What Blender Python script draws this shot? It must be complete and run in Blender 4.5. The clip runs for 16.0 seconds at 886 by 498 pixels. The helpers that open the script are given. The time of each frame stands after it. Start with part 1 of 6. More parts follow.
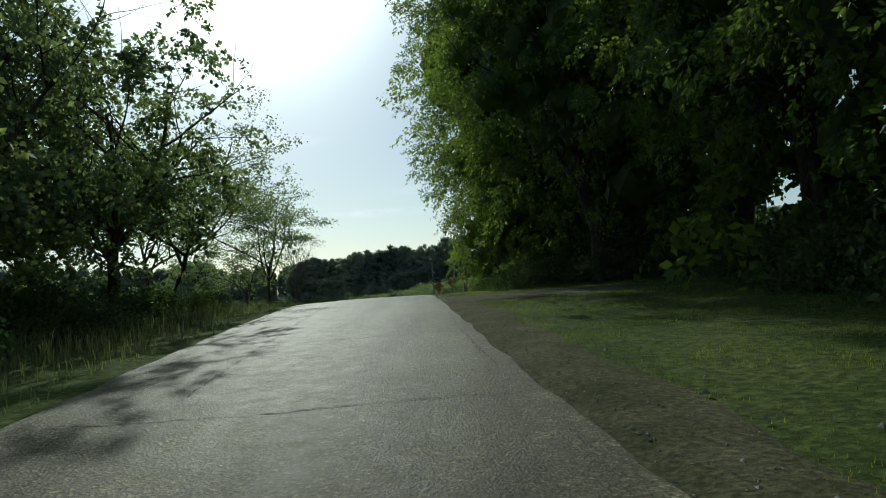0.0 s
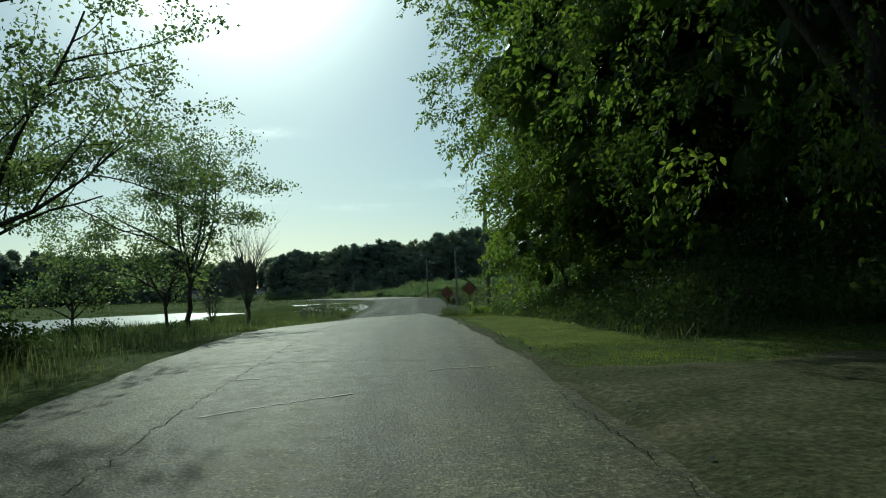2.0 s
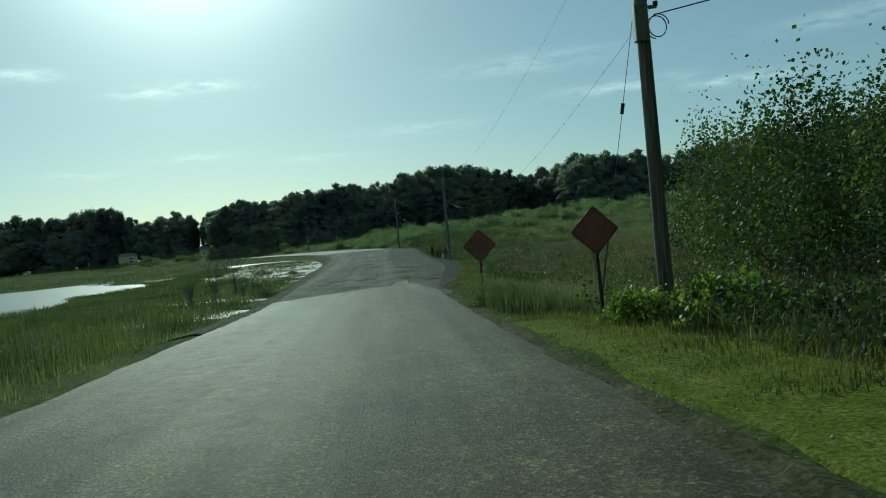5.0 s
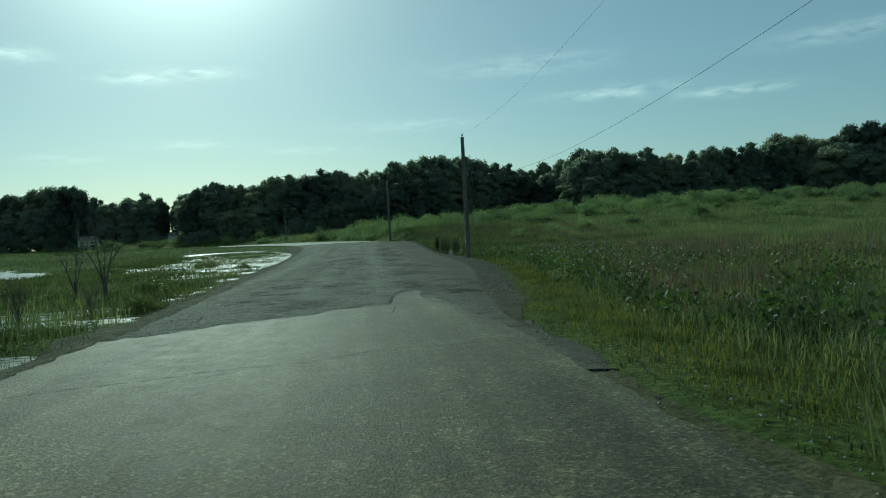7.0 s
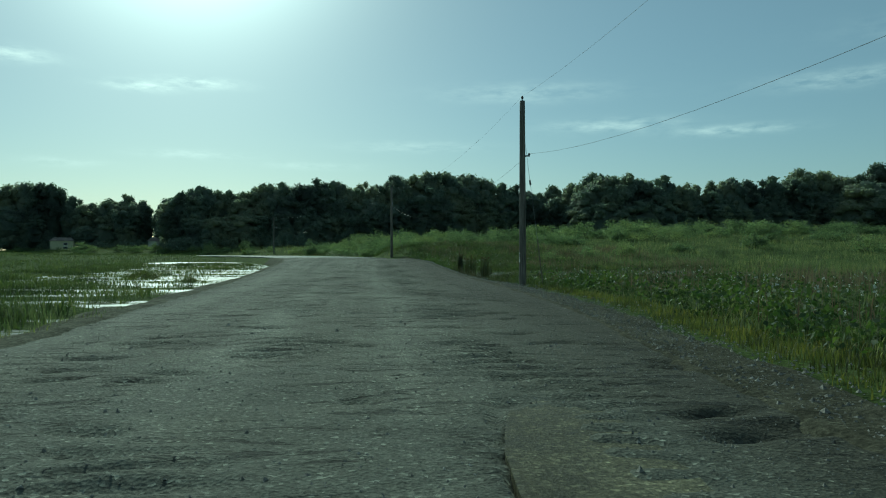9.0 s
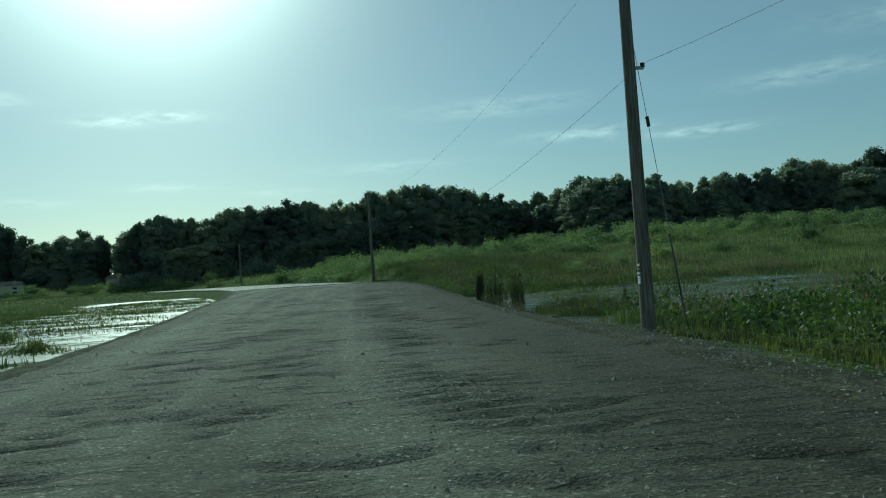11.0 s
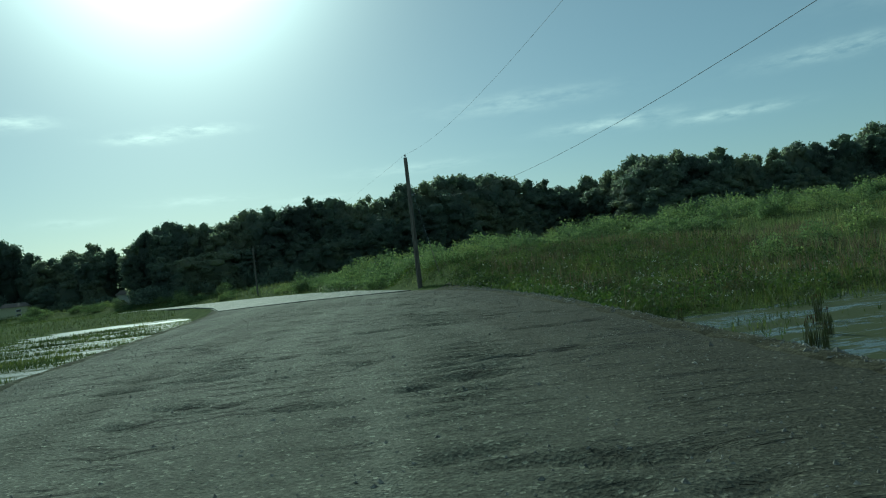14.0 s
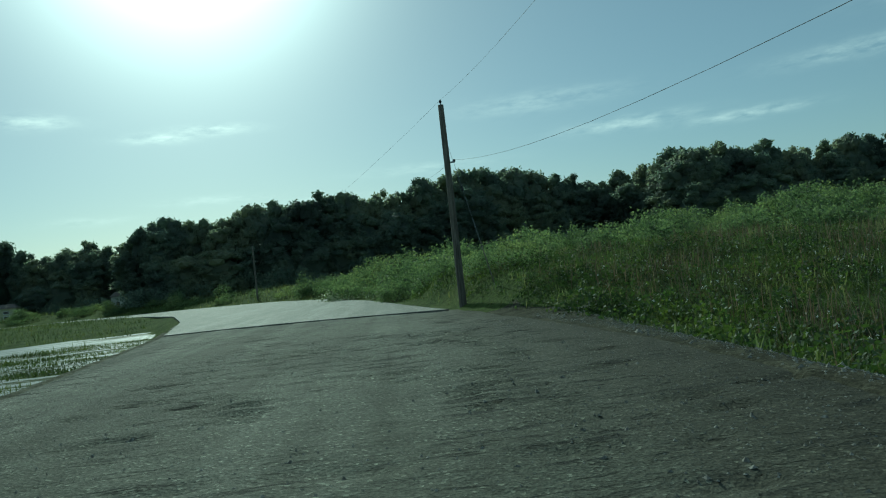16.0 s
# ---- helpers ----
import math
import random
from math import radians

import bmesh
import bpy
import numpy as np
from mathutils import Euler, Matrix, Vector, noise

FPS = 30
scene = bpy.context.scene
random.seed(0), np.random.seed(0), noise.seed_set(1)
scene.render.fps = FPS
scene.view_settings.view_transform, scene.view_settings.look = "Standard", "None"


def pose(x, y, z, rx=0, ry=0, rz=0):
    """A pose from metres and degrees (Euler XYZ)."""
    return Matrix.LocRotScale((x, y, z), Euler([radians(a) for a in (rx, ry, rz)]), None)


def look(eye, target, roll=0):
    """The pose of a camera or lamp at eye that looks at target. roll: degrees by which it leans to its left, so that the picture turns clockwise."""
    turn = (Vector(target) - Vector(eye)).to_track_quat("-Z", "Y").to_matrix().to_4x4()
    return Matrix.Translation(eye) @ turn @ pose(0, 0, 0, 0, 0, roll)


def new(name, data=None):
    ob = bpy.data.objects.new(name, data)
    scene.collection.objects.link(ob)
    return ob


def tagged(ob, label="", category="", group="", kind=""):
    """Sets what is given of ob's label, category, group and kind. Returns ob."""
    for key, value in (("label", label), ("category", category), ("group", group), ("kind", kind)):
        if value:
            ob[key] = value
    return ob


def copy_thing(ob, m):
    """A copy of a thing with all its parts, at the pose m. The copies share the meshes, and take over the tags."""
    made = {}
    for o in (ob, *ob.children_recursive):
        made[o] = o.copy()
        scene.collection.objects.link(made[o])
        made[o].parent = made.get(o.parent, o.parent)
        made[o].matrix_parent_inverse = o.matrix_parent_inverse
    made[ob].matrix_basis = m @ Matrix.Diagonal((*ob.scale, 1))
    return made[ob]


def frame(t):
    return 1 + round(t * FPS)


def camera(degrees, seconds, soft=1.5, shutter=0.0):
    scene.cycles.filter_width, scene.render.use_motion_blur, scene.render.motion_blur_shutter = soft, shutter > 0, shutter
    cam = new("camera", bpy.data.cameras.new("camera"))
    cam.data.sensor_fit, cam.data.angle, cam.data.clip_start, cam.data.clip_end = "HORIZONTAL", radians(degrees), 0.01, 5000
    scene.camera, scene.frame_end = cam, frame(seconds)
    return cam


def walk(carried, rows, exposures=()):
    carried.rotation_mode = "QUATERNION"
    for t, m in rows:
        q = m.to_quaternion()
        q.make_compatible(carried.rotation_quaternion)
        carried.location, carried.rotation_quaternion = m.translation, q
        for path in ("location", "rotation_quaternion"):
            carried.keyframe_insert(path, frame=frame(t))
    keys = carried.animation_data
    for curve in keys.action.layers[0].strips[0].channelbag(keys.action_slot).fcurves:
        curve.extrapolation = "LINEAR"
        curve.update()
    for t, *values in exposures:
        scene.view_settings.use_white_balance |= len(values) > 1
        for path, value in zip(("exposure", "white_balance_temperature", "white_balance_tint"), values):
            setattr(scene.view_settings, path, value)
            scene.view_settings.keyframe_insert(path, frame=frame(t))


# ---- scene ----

# ---------------------------------------------------------------- camera
cam = camera(64.0, 16.0, soft=1.05)


def view(x, y, z, yaw, pitch, roll):
    """Camera pose from place, heading (left of +y), pitch (up) and lean, in degrees."""
    a, b = radians(yaw), radians(pitch)
    d = Vector((-math.sin(a) * math.cos(b), math.cos(a) * math.cos(b), math.sin(b)))
    return look(Vector((x, y, z)), Vector((x, y, z)) + d * 10, roll)


PATH = [
    (0.0, 0.006, 0.001, 1.413, -1.06, 3.47, -4.24),
    (0.5, -0.416, 4.861, 1.740, -1.60, 3.34, -4.15),
    (1.0, -0.760, 9.884, 2.148, -1.76, 3.46, -4.05),
    (1.5, -1.054, 15.030, 2.458, -1.87, 3.35, -3.33),
    (2.0, -1.486, 19.939, 2.404, -2.02, 3.15, -2.55),
    (2.5, -1.682, 25.269, 2.528, -1.98, 2.43, -2.68),
    (3.0, -1.887, 30.555, 2.694, -2.41, 1.01, -3.71),
    (3.5, -2.199, 36.047, 3.092, -3.05, -0.20, -5.67),
    (4.0, -2.342, 41.774, 2.967, -4.03, -0.72, -6.20),
    (6.5, -2.541, 70.855, 1.942, -5.96, -1.97, -4.31),
    (7.0, -2.642, 75.551, 1.732, -5.86, -1.60, -3.16),
    (7.5, -2.781, 79.997, 1.579, -5.74, -1.14, -1.85),
    (8.0, -2.906, 84.211, 1.460, -5.72, -0.51, -1.02),
    (8.5, -2.980, 88.220, 1.289, -5.89, -0.03, -0.59),
    (9.0, -2.984, 92.305, 1.221, -6.36, 0.21, -0.09),
    (11.5, -2.347, 112.058, 1.379, -7.40, 1.63, -5.14),
    (12.0, -2.294, 115.976, 1.356, -5.05, 1.64, -5.03),
    (12.5, -2.425, 119.948, 1.348, -5.88, 2.12, -5.84),
    (13.0, -2.320, 124.099, 1.389, -6.39, 1.86, -6.00),
    (13.5, -2.258, 128.003, 1.498, -6.14, 1.69, -6.79),
    (14.0, -2.335, 131.463, 1.497, -5.51, 1.65, -6.71),
    (14.5, -2.317, 135.156, 1.567, -5.40, 1.99, -6.93),
    (15.0, -2.408, 138.830, 1.617, -5.21, 1.77, -6.60),
    (15.5, -2.481, 142.743, 1.840, -4.87, 1.72, -6.56),
    (16.0, -2.489, 147.317, 2.021, -4.34, 1.77, -6.43),
]
EXPOSURE = [(0.0, -0.12, 5850, -4), (1.0, -0.18, 5800, -11), (2.5, -0.24, 5750, -19), (4.0, -0.3, 5600, -23), (7.0, -0.34, 5400, -29), (16.0, -0.34, 5350, -29)]
walk(cam, [(t, view(*p)) for t, *p in PATH], EXPOSURE)

# ---------------------------------------------------------------- world and sun
SUN_AZ, SUN_EL = -13.8, 30.0     # degrees: azimuth right of +y, height over the horizon
AUREOLE = (30.0, 9.2)            # brightness at the sun, spread in degrees

world = bpy.data.worlds.new("sky")
scene.world = world
world.use_nodes = True
wn, wl = world.node_tree.nodes, world.node_tree.links
wn.clear()
w_out = wn.new("ShaderNodeOutputWorld")
w_bg = wn.new("ShaderNodeBackground")
w_bg.inputs["Strength"].default_value = 0.085
sky = wn.new("ShaderNodeTexSky")
sky.sky_type = "NISHITA"
sky.sun_disc = False
sky.sun_elevation = radians(SUN_EL)
sky.sun_rotation = radians(SUN_AZ)
sky.altitude = 200
sky.air_density = 1.0
sky.dust_density = 0.8
sky.ozone_density = 1.5


def wmath(op, a, b=None, c=None):
    n = wn.new("ShaderNodeMath")
    n.operation = op
    for i, v in enumerate((a, b, c)):
        if v is None:
            continue
        if isinstance(v, (int, float)):
            n.inputs[i].default_value = v
        else:
            wl.new(v, n.inputs[i])
    return n.outputs[0]


# thin fair-weather clouds: azimuth, height, half width, half height (degrees), density
CLOUDS = [(-12.6, 12.7, 2.6, 0.35, 1.6), (-16.6, 12.2, 2.4, 0.35, 1.3), (-13.0, 7.4, 3.5, 0.3, 0.7),
          (-25.0, 13.5, 2.5, 0.5, 0.8), (20.0, 9.8, 4.5, 0.5, 0.5), (28.5, 9.0, 3.6, 0.35, 0.6),
          (13.0, 12.5, 6.0, 0.7, 0.35), (-4.0, 6.8, 3.5, 0.3, 0.4), (4.0, 8.4, 5.0, 0.4, 0.35), (-22.0, 6.4, 2.5, 0.3, 0.5),
          (36.0, 12.0, 5.0, 0.6, 0.35), (48.0, 15.0, 8.0, 0.9, 0.4), (-48.0, 18.0, 8.0, 1.0, 0.4)]
w_tc = wn.new("ShaderNodeTexCoord")
w_sep = wn.new("ShaderNodeSeparateXYZ")
wl.new(w_tc.outputs["Generated"], w_sep.inputs[0])
az = wmath("MULTIPLY", wmath("ARCTAN2", w_sep.outputs[0], w_sep.outputs[1]), 57.2958)
el = wmath("MULTIPLY", wmath("ARCSINE", w_sep.outputs[2]), 57.2958)
w_no = wn.new("ShaderNodeTexNoise")
w_no.inputs["Scale"].default_value = 26.0
w_no.inputs["Detail"].default_value = 7.0
w_no.inputs["Roughness"].default_value = 0.62
w_map = wn.new("ShaderNodeMapping")
w_map.inputs["Scale"].default_value = (1, 1, 4)
wl.new(w_tc.outputs["Generated"], w_map.inputs["Vector"])
wl.new(w_map.outputs[0], w_no.inputs["Vector"])
wisp = wmath("MULTIPLY", wmath("SUBTRACT", w_no.outputs["Fac"], 0.36), 2.6)
total = None
for a0, e0, sa, se, dens in CLOUDS:
    u = wmath("DIVIDE", wmath("SUBTRACT", az, a0), sa)
    v = wmath("DIVIDE", wmath("SUBTRACT", el, e0), se)
    q = wmath("ADD", wmath("MULTIPLY", u, u), wmath("MULTIPLY", v, v))
    m = wmath("MULTIPLY", wmath("POWER", 2.718, wmath("MULTIPLY", q, -1.0)), dens)
    total = m if total is None else wmath("ADD", total, m)
cl = wn.new("ShaderNodeClamp")
wl.new(wmath("MULTIPLY", total, wisp), cl.inputs["Value"])
w_mix = wn.new("ShaderNodeMix")
w_mix.data_type = "RGBA"
wl.new(cl.outputs[0], w_mix.inputs["Factor"])
# an even pale tone mixed over the blue, added to fill the shade too
w_pale = wn.new("ShaderNodeMix")
w_pale.data_type = "RGBA"
w_pale.inputs["Factor"].default_value = 0.32
wl.new(sky.outputs[0], w_pale.inputs["A"])
w_pale.inputs["B"].default_value = (5.0, 5.4, 5.6, 1)
wl.new(w_pale.outputs["Result"], w_mix.inputs["A"])
w_mix.inputs["B"].default_value = (15.0, 15.0, 14.5, 1)
# haze aureole round the sun, strengthened so the sky also carries lens bloom
sun_way = Vector((math.sin(radians(SUN_AZ)) * math.cos(radians(SUN_EL)), math.cos(radians(SUN_AZ)) * math.cos(radians(SUN_EL)), math.sin(radians(SUN_EL))))
w_dot = wn.new("ShaderNodeVectorMath")
w_dot.operation = "DOT_PRODUCT"
wl.new(w_tc.outputs["Generated"], w_dot.inputs[0])
w_dot.inputs[1].default_value = sun_way
away = wmath("DIVIDE", wmath("MULTIPLY", wmath("ARCCOSINE", wmath("MINIMUM", w_dot.outputs["Value"], 1.0)), 57.2958), AUREOLE[1])
halo = wmath("MULTIPLY", wmath("POWER", 2.718, wmath("MULTIPLY", wmath("MULTIPLY", away, away), -1.0)), AUREOLE[0])
w_add = wn.new("ShaderNodeMix")
w_add.data_type, w_add.blend_type = "RGBA", "ADD"
w_add.inputs["Factor"].default_value = 1.0
w_halo = wn.new("ShaderNodeCombineColor")
for i, c in enumerate((1.0, 0.98, 0.92)):
    wl.new(wmath("MULTIPLY", halo, c), w_halo.inputs[i])
wl.new(w_mix.outputs["Result"], w_add.inputs["A"])
wl.new(w_halo.outputs[0], w_add.inputs["B"])
wl.new(w_add.outputs["Result"], w_bg.inputs["Color"])
wl.new(w_bg.outputs[0], w_out.inputs[0])

sun_data = bpy.data.lights.new("sun", "SUN")
sun_data.energy = 2.8
sun_data.angle = radians(0.55)
sun_data.color = (1.0, 0.93, 0.80)
sun = new("sun", sun_data)
sun.matrix_world = look(sun_way * 200, (0, 0, 0))


# ---------------------------------------------------------------- materials
def nodes_of(name):
    m = bpy.data.materials.new(name)
    m.use_nodes = True
    nt = m.node_tree
    return m, nt, nt.nodes["Principled BSDF"]


def ramp(nt, fac, stops):
    r = nt.nodes.new("ShaderNodeValToRGB")
    while len(r.color_ramp.elements) < len(stops):
        r.color_ramp.elements.new(0.5)
    for e, (p, c) in zip(r.color_ramp.elements, stops):
        e.position, e.color = p, (*c, 1)
    nt.links.new(fac, r.inputs[0])
    return r.outputs[0]


def noise_tex(nt, scale, detail=6, rough=0.55, stretch=None, distort=0.0):
    g = nt.nodes.new("ShaderNodeNewGeometry")
    n = nt.nodes.new("ShaderNodeTexNoise")
    n.inputs["Scale"].default_value, n.inputs["Detail"].default_value = scale, detail
    n.inputs["Roughness"].default_value, n.inputs["Distortion"].default_value = rough, distort
    vec = g.outputs["Position"]
    if stretch:
        mp = nt.nodes.new("ShaderNodeMapping")
        mp.inputs["Scale"].default_value = stretch
        nt.links.new(vec, mp.inputs["Vector"])
        vec = mp.outputs[0]
    nt.links.new(vec, n.inputs["Vector"])
    return n.outputs["Fac"]


def mix_rgb(nt, fac, a, b, mode="MIX"):
    m = nt.nodes.new("ShaderNodeMix")
    m.data_type, m.blend_type = "RGBA", mode
    for key, v in (("Factor", fac), ("A", a), ("B", b)):
        if isinstance(v, (int, float)):
            m.inputs[key].default_value = v
        elif isinstance(v, tuple):
            m.inputs[key].default_value = (*v, 1)
        else:
            nt.links.new(v, m.inputs[key])
    return m.outputs["Result"]


def bump(nt, p, height, strength, dist):
    b = nt.nodes.new("ShaderNodeBump")
    b.inputs["Strength"].default_value, b.inputs["Distance"].default_value = strength, dist
    nt.links.new(height, b.inputs["Height"])
    nt.links.new(b.outputs[0], p.inputs["Normal"])


def rough_surface(name, dark, mid, light, fine, coarse, rough=0.9, height=0.01, strength=0.6, stretch=None, spec=0.3):
    """A matt surface with grain (fine) and blotches (coarse), in noise scales per metre."""
    m, nt, p = nodes_of(name)
    f = noise_tex(nt, fine, 8, 0.65, stretch)
    c = noise_tex(nt, coarse, 5, 0.55, stretch)
    blot = ramp(nt, c, [(0.3, dark), (0.5, mid), (0.72, light)])
    grain = ramp(nt, f, [(0.28, (0.35, 0.35, 0.35)), (0.5, (0.9, 0.9, 0.9)), (0.72, (1.8, 1.8, 1.8))])
    nt.links.new(mix_rgb(nt, 1.0, blot, grain, "MULTIPLY"), p.inputs["Base Color"])
    p.inputs["Roughness"].default_value = rough
    p.inputs["Specular IOR Level"].default_value = spec
    bump(nt, p, f, strength, height)
    return m


def leaf_material(name, c1, c2, glow, share=0.35, rough=0.5, patch=0.0):
    """Leaves that let light through; every leaf has a tone of its own."""
    m, nt, p = nodes_of(name)
    g = nt.nodes.new("ShaderNodeNewGeometry")
    col = ramp(nt, g.outputs["Random Per Island"], [(0.0, c1), (1.0, c2)])
    if patch:
        col = mix_rgb(nt, 1.0, col, ramp(nt, noise_tex(nt, patch, 5, 0.6), [(0.38, (0.45, 0.47, 0.47)), (0.5, (0.95, 0.95, 0.95)), (0.62, (1.3, 1.15, 1.0))]), "MULTIPLY")
    nt.links.new(col, p.inputs["Base Color"])
    p.inputs["Roughness"].default_value = rough
    p.inputs["Specular IOR Level"].default_value = 0.45
    t = nt.nodes.new("ShaderNodeBsdfTranslucent")
    nt.links.new(mix_rgb(nt, 1.0, col, glow, "MULTIPLY"), t.inputs["Color"])
    mx = nt.nodes.new("ShaderNodeMixShader")
    mx.inputs[0].default_value = share
    nt.links.new(p.outputs[0], mx.inputs[1])
    nt.links.new(t.outputs[0], mx.inputs[2])
    nt.links.new(mx.outputs[0], nt.nodes["Material Output"].inputs["Surface"])
    return m


def plain(name, col, rough=0.6, metal=0.0, grain=12.0, vary=0.25):
    m, nt, p = nodes_of(name)
    f = noise_tex(nt, grain, 5)
    lo, hi = tuple(c * (1 - vary) for c in col), tuple(min(1, c * (1 + vary)) for c in col)
    nt.links.new(ramp(nt, f, [(0.3, lo), (0.7, hi)]), p.inputs["Base Color"])
    p.inputs["Roughness"].default_value, p.inputs["Metallic"].default_value = rough, metal
    return m


def cells(nt, scale, stretch=None):
    """Crushed stone: a random tone for every chip and the distance to its middle."""
    g = nt.nodes.new("ShaderNodeNewGeometry")
    vo = nt.nodes.new("ShaderNodeTexVoronoi")
    vo.inputs["Scale"].default_value = scale
    vec = g.outputs["Position"]
    if stretch:
        mp = nt.nodes.new("ShaderNodeMapping")
        mp.inputs["Scale"].default_value = stretch
        nt.links.new(vec, mp.inputs["Vector"])
        vec = mp.outputs[0]
    nt.links.new(vec, vo.inputs["Vector"])
    sep = nt.nodes.new("ShaderNodeSeparateColor")
    nt.links.new(vo.outputs["Color"], sep.inputs[0])
    return sep.outputs[0], vo.outputs["Distance"]


def grey(v):
    return (v, v, v)


def asphalt_material(name, dark, mid, light, gloss=0.07, rough=(0.52, 0.68)):
    m, nt, p = nodes_of(name)
    fine = noise_tex(nt, 22.0, 8, 0.8)
    blot = noise_tex(nt, 0.5, 8, 0.65)
    patch = noise_tex(nt, 3.2, 6, 0.7)
    lane = noise_tex(nt, 1.1, 4, 0.5, (1.0, 0.05, 1.0))
    tone, dist = cells(nt, 36.0)
    base = ramp(nt, blot, [(0.3, dark), (0.5, mid), (0.7, light)])
    base = mix_rgb(nt, 0.55, base, ramp(nt, lane, [(0.38, dark), (0.62, light)]))
    base = mix_rgb(nt, 1.0, base, ramp(nt, patch, [(0.3, grey(0.55)), (0.5, grey(1.0)), (0.7, grey(1.45))]), "MULTIPLY")
    base = mix_rgb(nt, 1.0, base, ramp(nt, fine, [(0.34, grey(0.35)), (0.5, grey(0.95)), (0.66, grey(1.8))]), "MULTIPLY")
    base = mix_rgb(nt, 1.0, base, ramp(nt, tone, [(0.0, grey(0.55)), (0.7, grey(1.0)), (0.9, grey(1.3)), (1.0, grey(2.1))]), "MULTIPLY")
    nt.links.new(base, p.inputs["Base Color"])
    nt.links.new(ramp(nt, patch, [(0.3, grey(rough[0])), (0.7, grey(rough[1]))]), p.inputs["Roughness"])
    p.inputs["Specular IOR Level"].default_value = gloss
    bump(nt, p, mix_rgb(nt, 0.4, fine, dist), 1.0, 0.012)
    return m


def gravel_material():
    """Packed grey gravel: wheel tracks along the road, scrapes across it with their shade painted dark, grit and pale
    chips.
    """
    m, nt, p = nodes_of("packed_gravel")
    grit = noise_tex(nt, 16.0, 8, 0.8)
    blot = noise_tex(nt, 0.6, 7, 0.65)
    track = noise_tex(nt, 0.85, 3, 0.5, (1.0, 0.04, 1.0))
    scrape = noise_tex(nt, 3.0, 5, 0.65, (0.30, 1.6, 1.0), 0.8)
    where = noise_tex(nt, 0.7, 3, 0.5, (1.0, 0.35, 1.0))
    tone, dist = cells(nt, 30.0)
    base = ramp(nt, blot, [(0.3, (0.09, 0.092, 0.066)), (0.5, (0.142, 0.145, 0.106)), (0.7, (0.2, 0.203, 0.152))])
    base = mix_rgb(nt, 0.5, base, ramp(nt, track, [(0.40, (0.085, 0.084, 0.066)), (0.62, (0.23, 0.228, 0.185))]))
    # the gravel goes over to one even grey tone where the asphalt breaks off
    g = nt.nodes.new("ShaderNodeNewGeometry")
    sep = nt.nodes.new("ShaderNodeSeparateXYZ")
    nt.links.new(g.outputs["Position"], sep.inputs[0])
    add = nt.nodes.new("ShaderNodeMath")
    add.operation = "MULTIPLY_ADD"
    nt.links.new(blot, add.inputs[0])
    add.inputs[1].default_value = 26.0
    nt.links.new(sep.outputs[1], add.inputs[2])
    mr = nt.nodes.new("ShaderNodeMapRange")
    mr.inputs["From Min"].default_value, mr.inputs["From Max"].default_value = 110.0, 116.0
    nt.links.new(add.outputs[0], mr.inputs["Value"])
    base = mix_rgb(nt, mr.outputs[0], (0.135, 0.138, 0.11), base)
    # the gravel turns darker and browner towards the pond side
    pond_side = nt.nodes.new("ShaderNodeMath")
    pond_side.operation = "MULTIPLY_ADD"
    nt.links.new(track, pond_side.inputs[0])
    pond_side.inputs[1].default_value = 5.0
    nt.links.new(sep.outputs[0], pond_side.inputs[2])
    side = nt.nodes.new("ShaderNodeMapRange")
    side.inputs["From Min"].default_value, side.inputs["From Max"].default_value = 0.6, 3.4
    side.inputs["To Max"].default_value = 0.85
    nt.links.new(pond_side.outputs[0], side.inputs["Value"])
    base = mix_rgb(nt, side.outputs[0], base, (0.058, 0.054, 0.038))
    # dark fill in the scrapes imitates the shade of ripple hollows
    shaded_scrapes = mix_rgb(nt, 1.0, ramp(nt, scrape, [(0.55, grey(0)), (0.59, grey(1))]), ramp(nt, where, [(0.40, grey(0)), (0.58, grey(1))]), "MULTIPLY")
    base = mix_rgb(nt, mix_rgb(nt, 1.0, shaded_scrapes, grey(0.75), "MULTIPLY"), base, (0.03, 0.031, 0.026))
    base = mix_rgb(nt, 1.0, base, ramp(nt, grit, [(0.32, grey(0.5)), (0.5, grey(0.95)), (0.68, grey(1.5))]), "MULTIPLY")
    base = mix_rgb(nt, 1.0, base, ramp(nt, tone, [(0.0, grey(0.7)), (0.7, grey(1.0)), (0.93, grey(1.12)), (1.0, grey(2.3))]), "MULTIPLY")
    nt.links.new(base, p.inputs["Base Color"])
    p.inputs["Roughness"].default_value = 0.85
    p.inputs["Specular IOR Level"].default_value = 0.1
    rel = mix_rgb(nt, 0.5, grit, dist)
    bump(nt, p, mix_rgb(nt, 0.5, rel, mix_rgb(nt, 1.0, grey(1.0), shaded_scrapes, "SUBTRACT")), 1.0, 0.05)
    return m


M_ASPHALT = asphalt_material("worn_asphalt", (0.046, 0.043, 0.025), (0.09, 0.085, 0.05), (0.162, 0.152, 0.092))
# The pale base colour also carries the sky's grazing sheen on the far road.
M_ASPHALT_FAR = asphalt_material("sheen_asphalt", (0.17, 0.168, 0.143), (0.23, 0.225, 0.193), (0.29, 0.28, 0.243), 0.1, (0.65, 0.8))
M_TAR = plain("tar", (0.028, 0.027, 0.025), 1.0)
M_TAR.node_tree.nodes["Principled BSDF"].inputs["Specular IOR Level"].default_value = 0.0
# Pale base colour stands in for the sun's glint on tar-sealed joints.
M_SEAL = plain("glinting_tar", (0.17, 0.168, 0.135), 0.7)
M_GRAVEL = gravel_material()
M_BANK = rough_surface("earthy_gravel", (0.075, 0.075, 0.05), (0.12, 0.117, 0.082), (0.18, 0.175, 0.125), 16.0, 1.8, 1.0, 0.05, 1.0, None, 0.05)
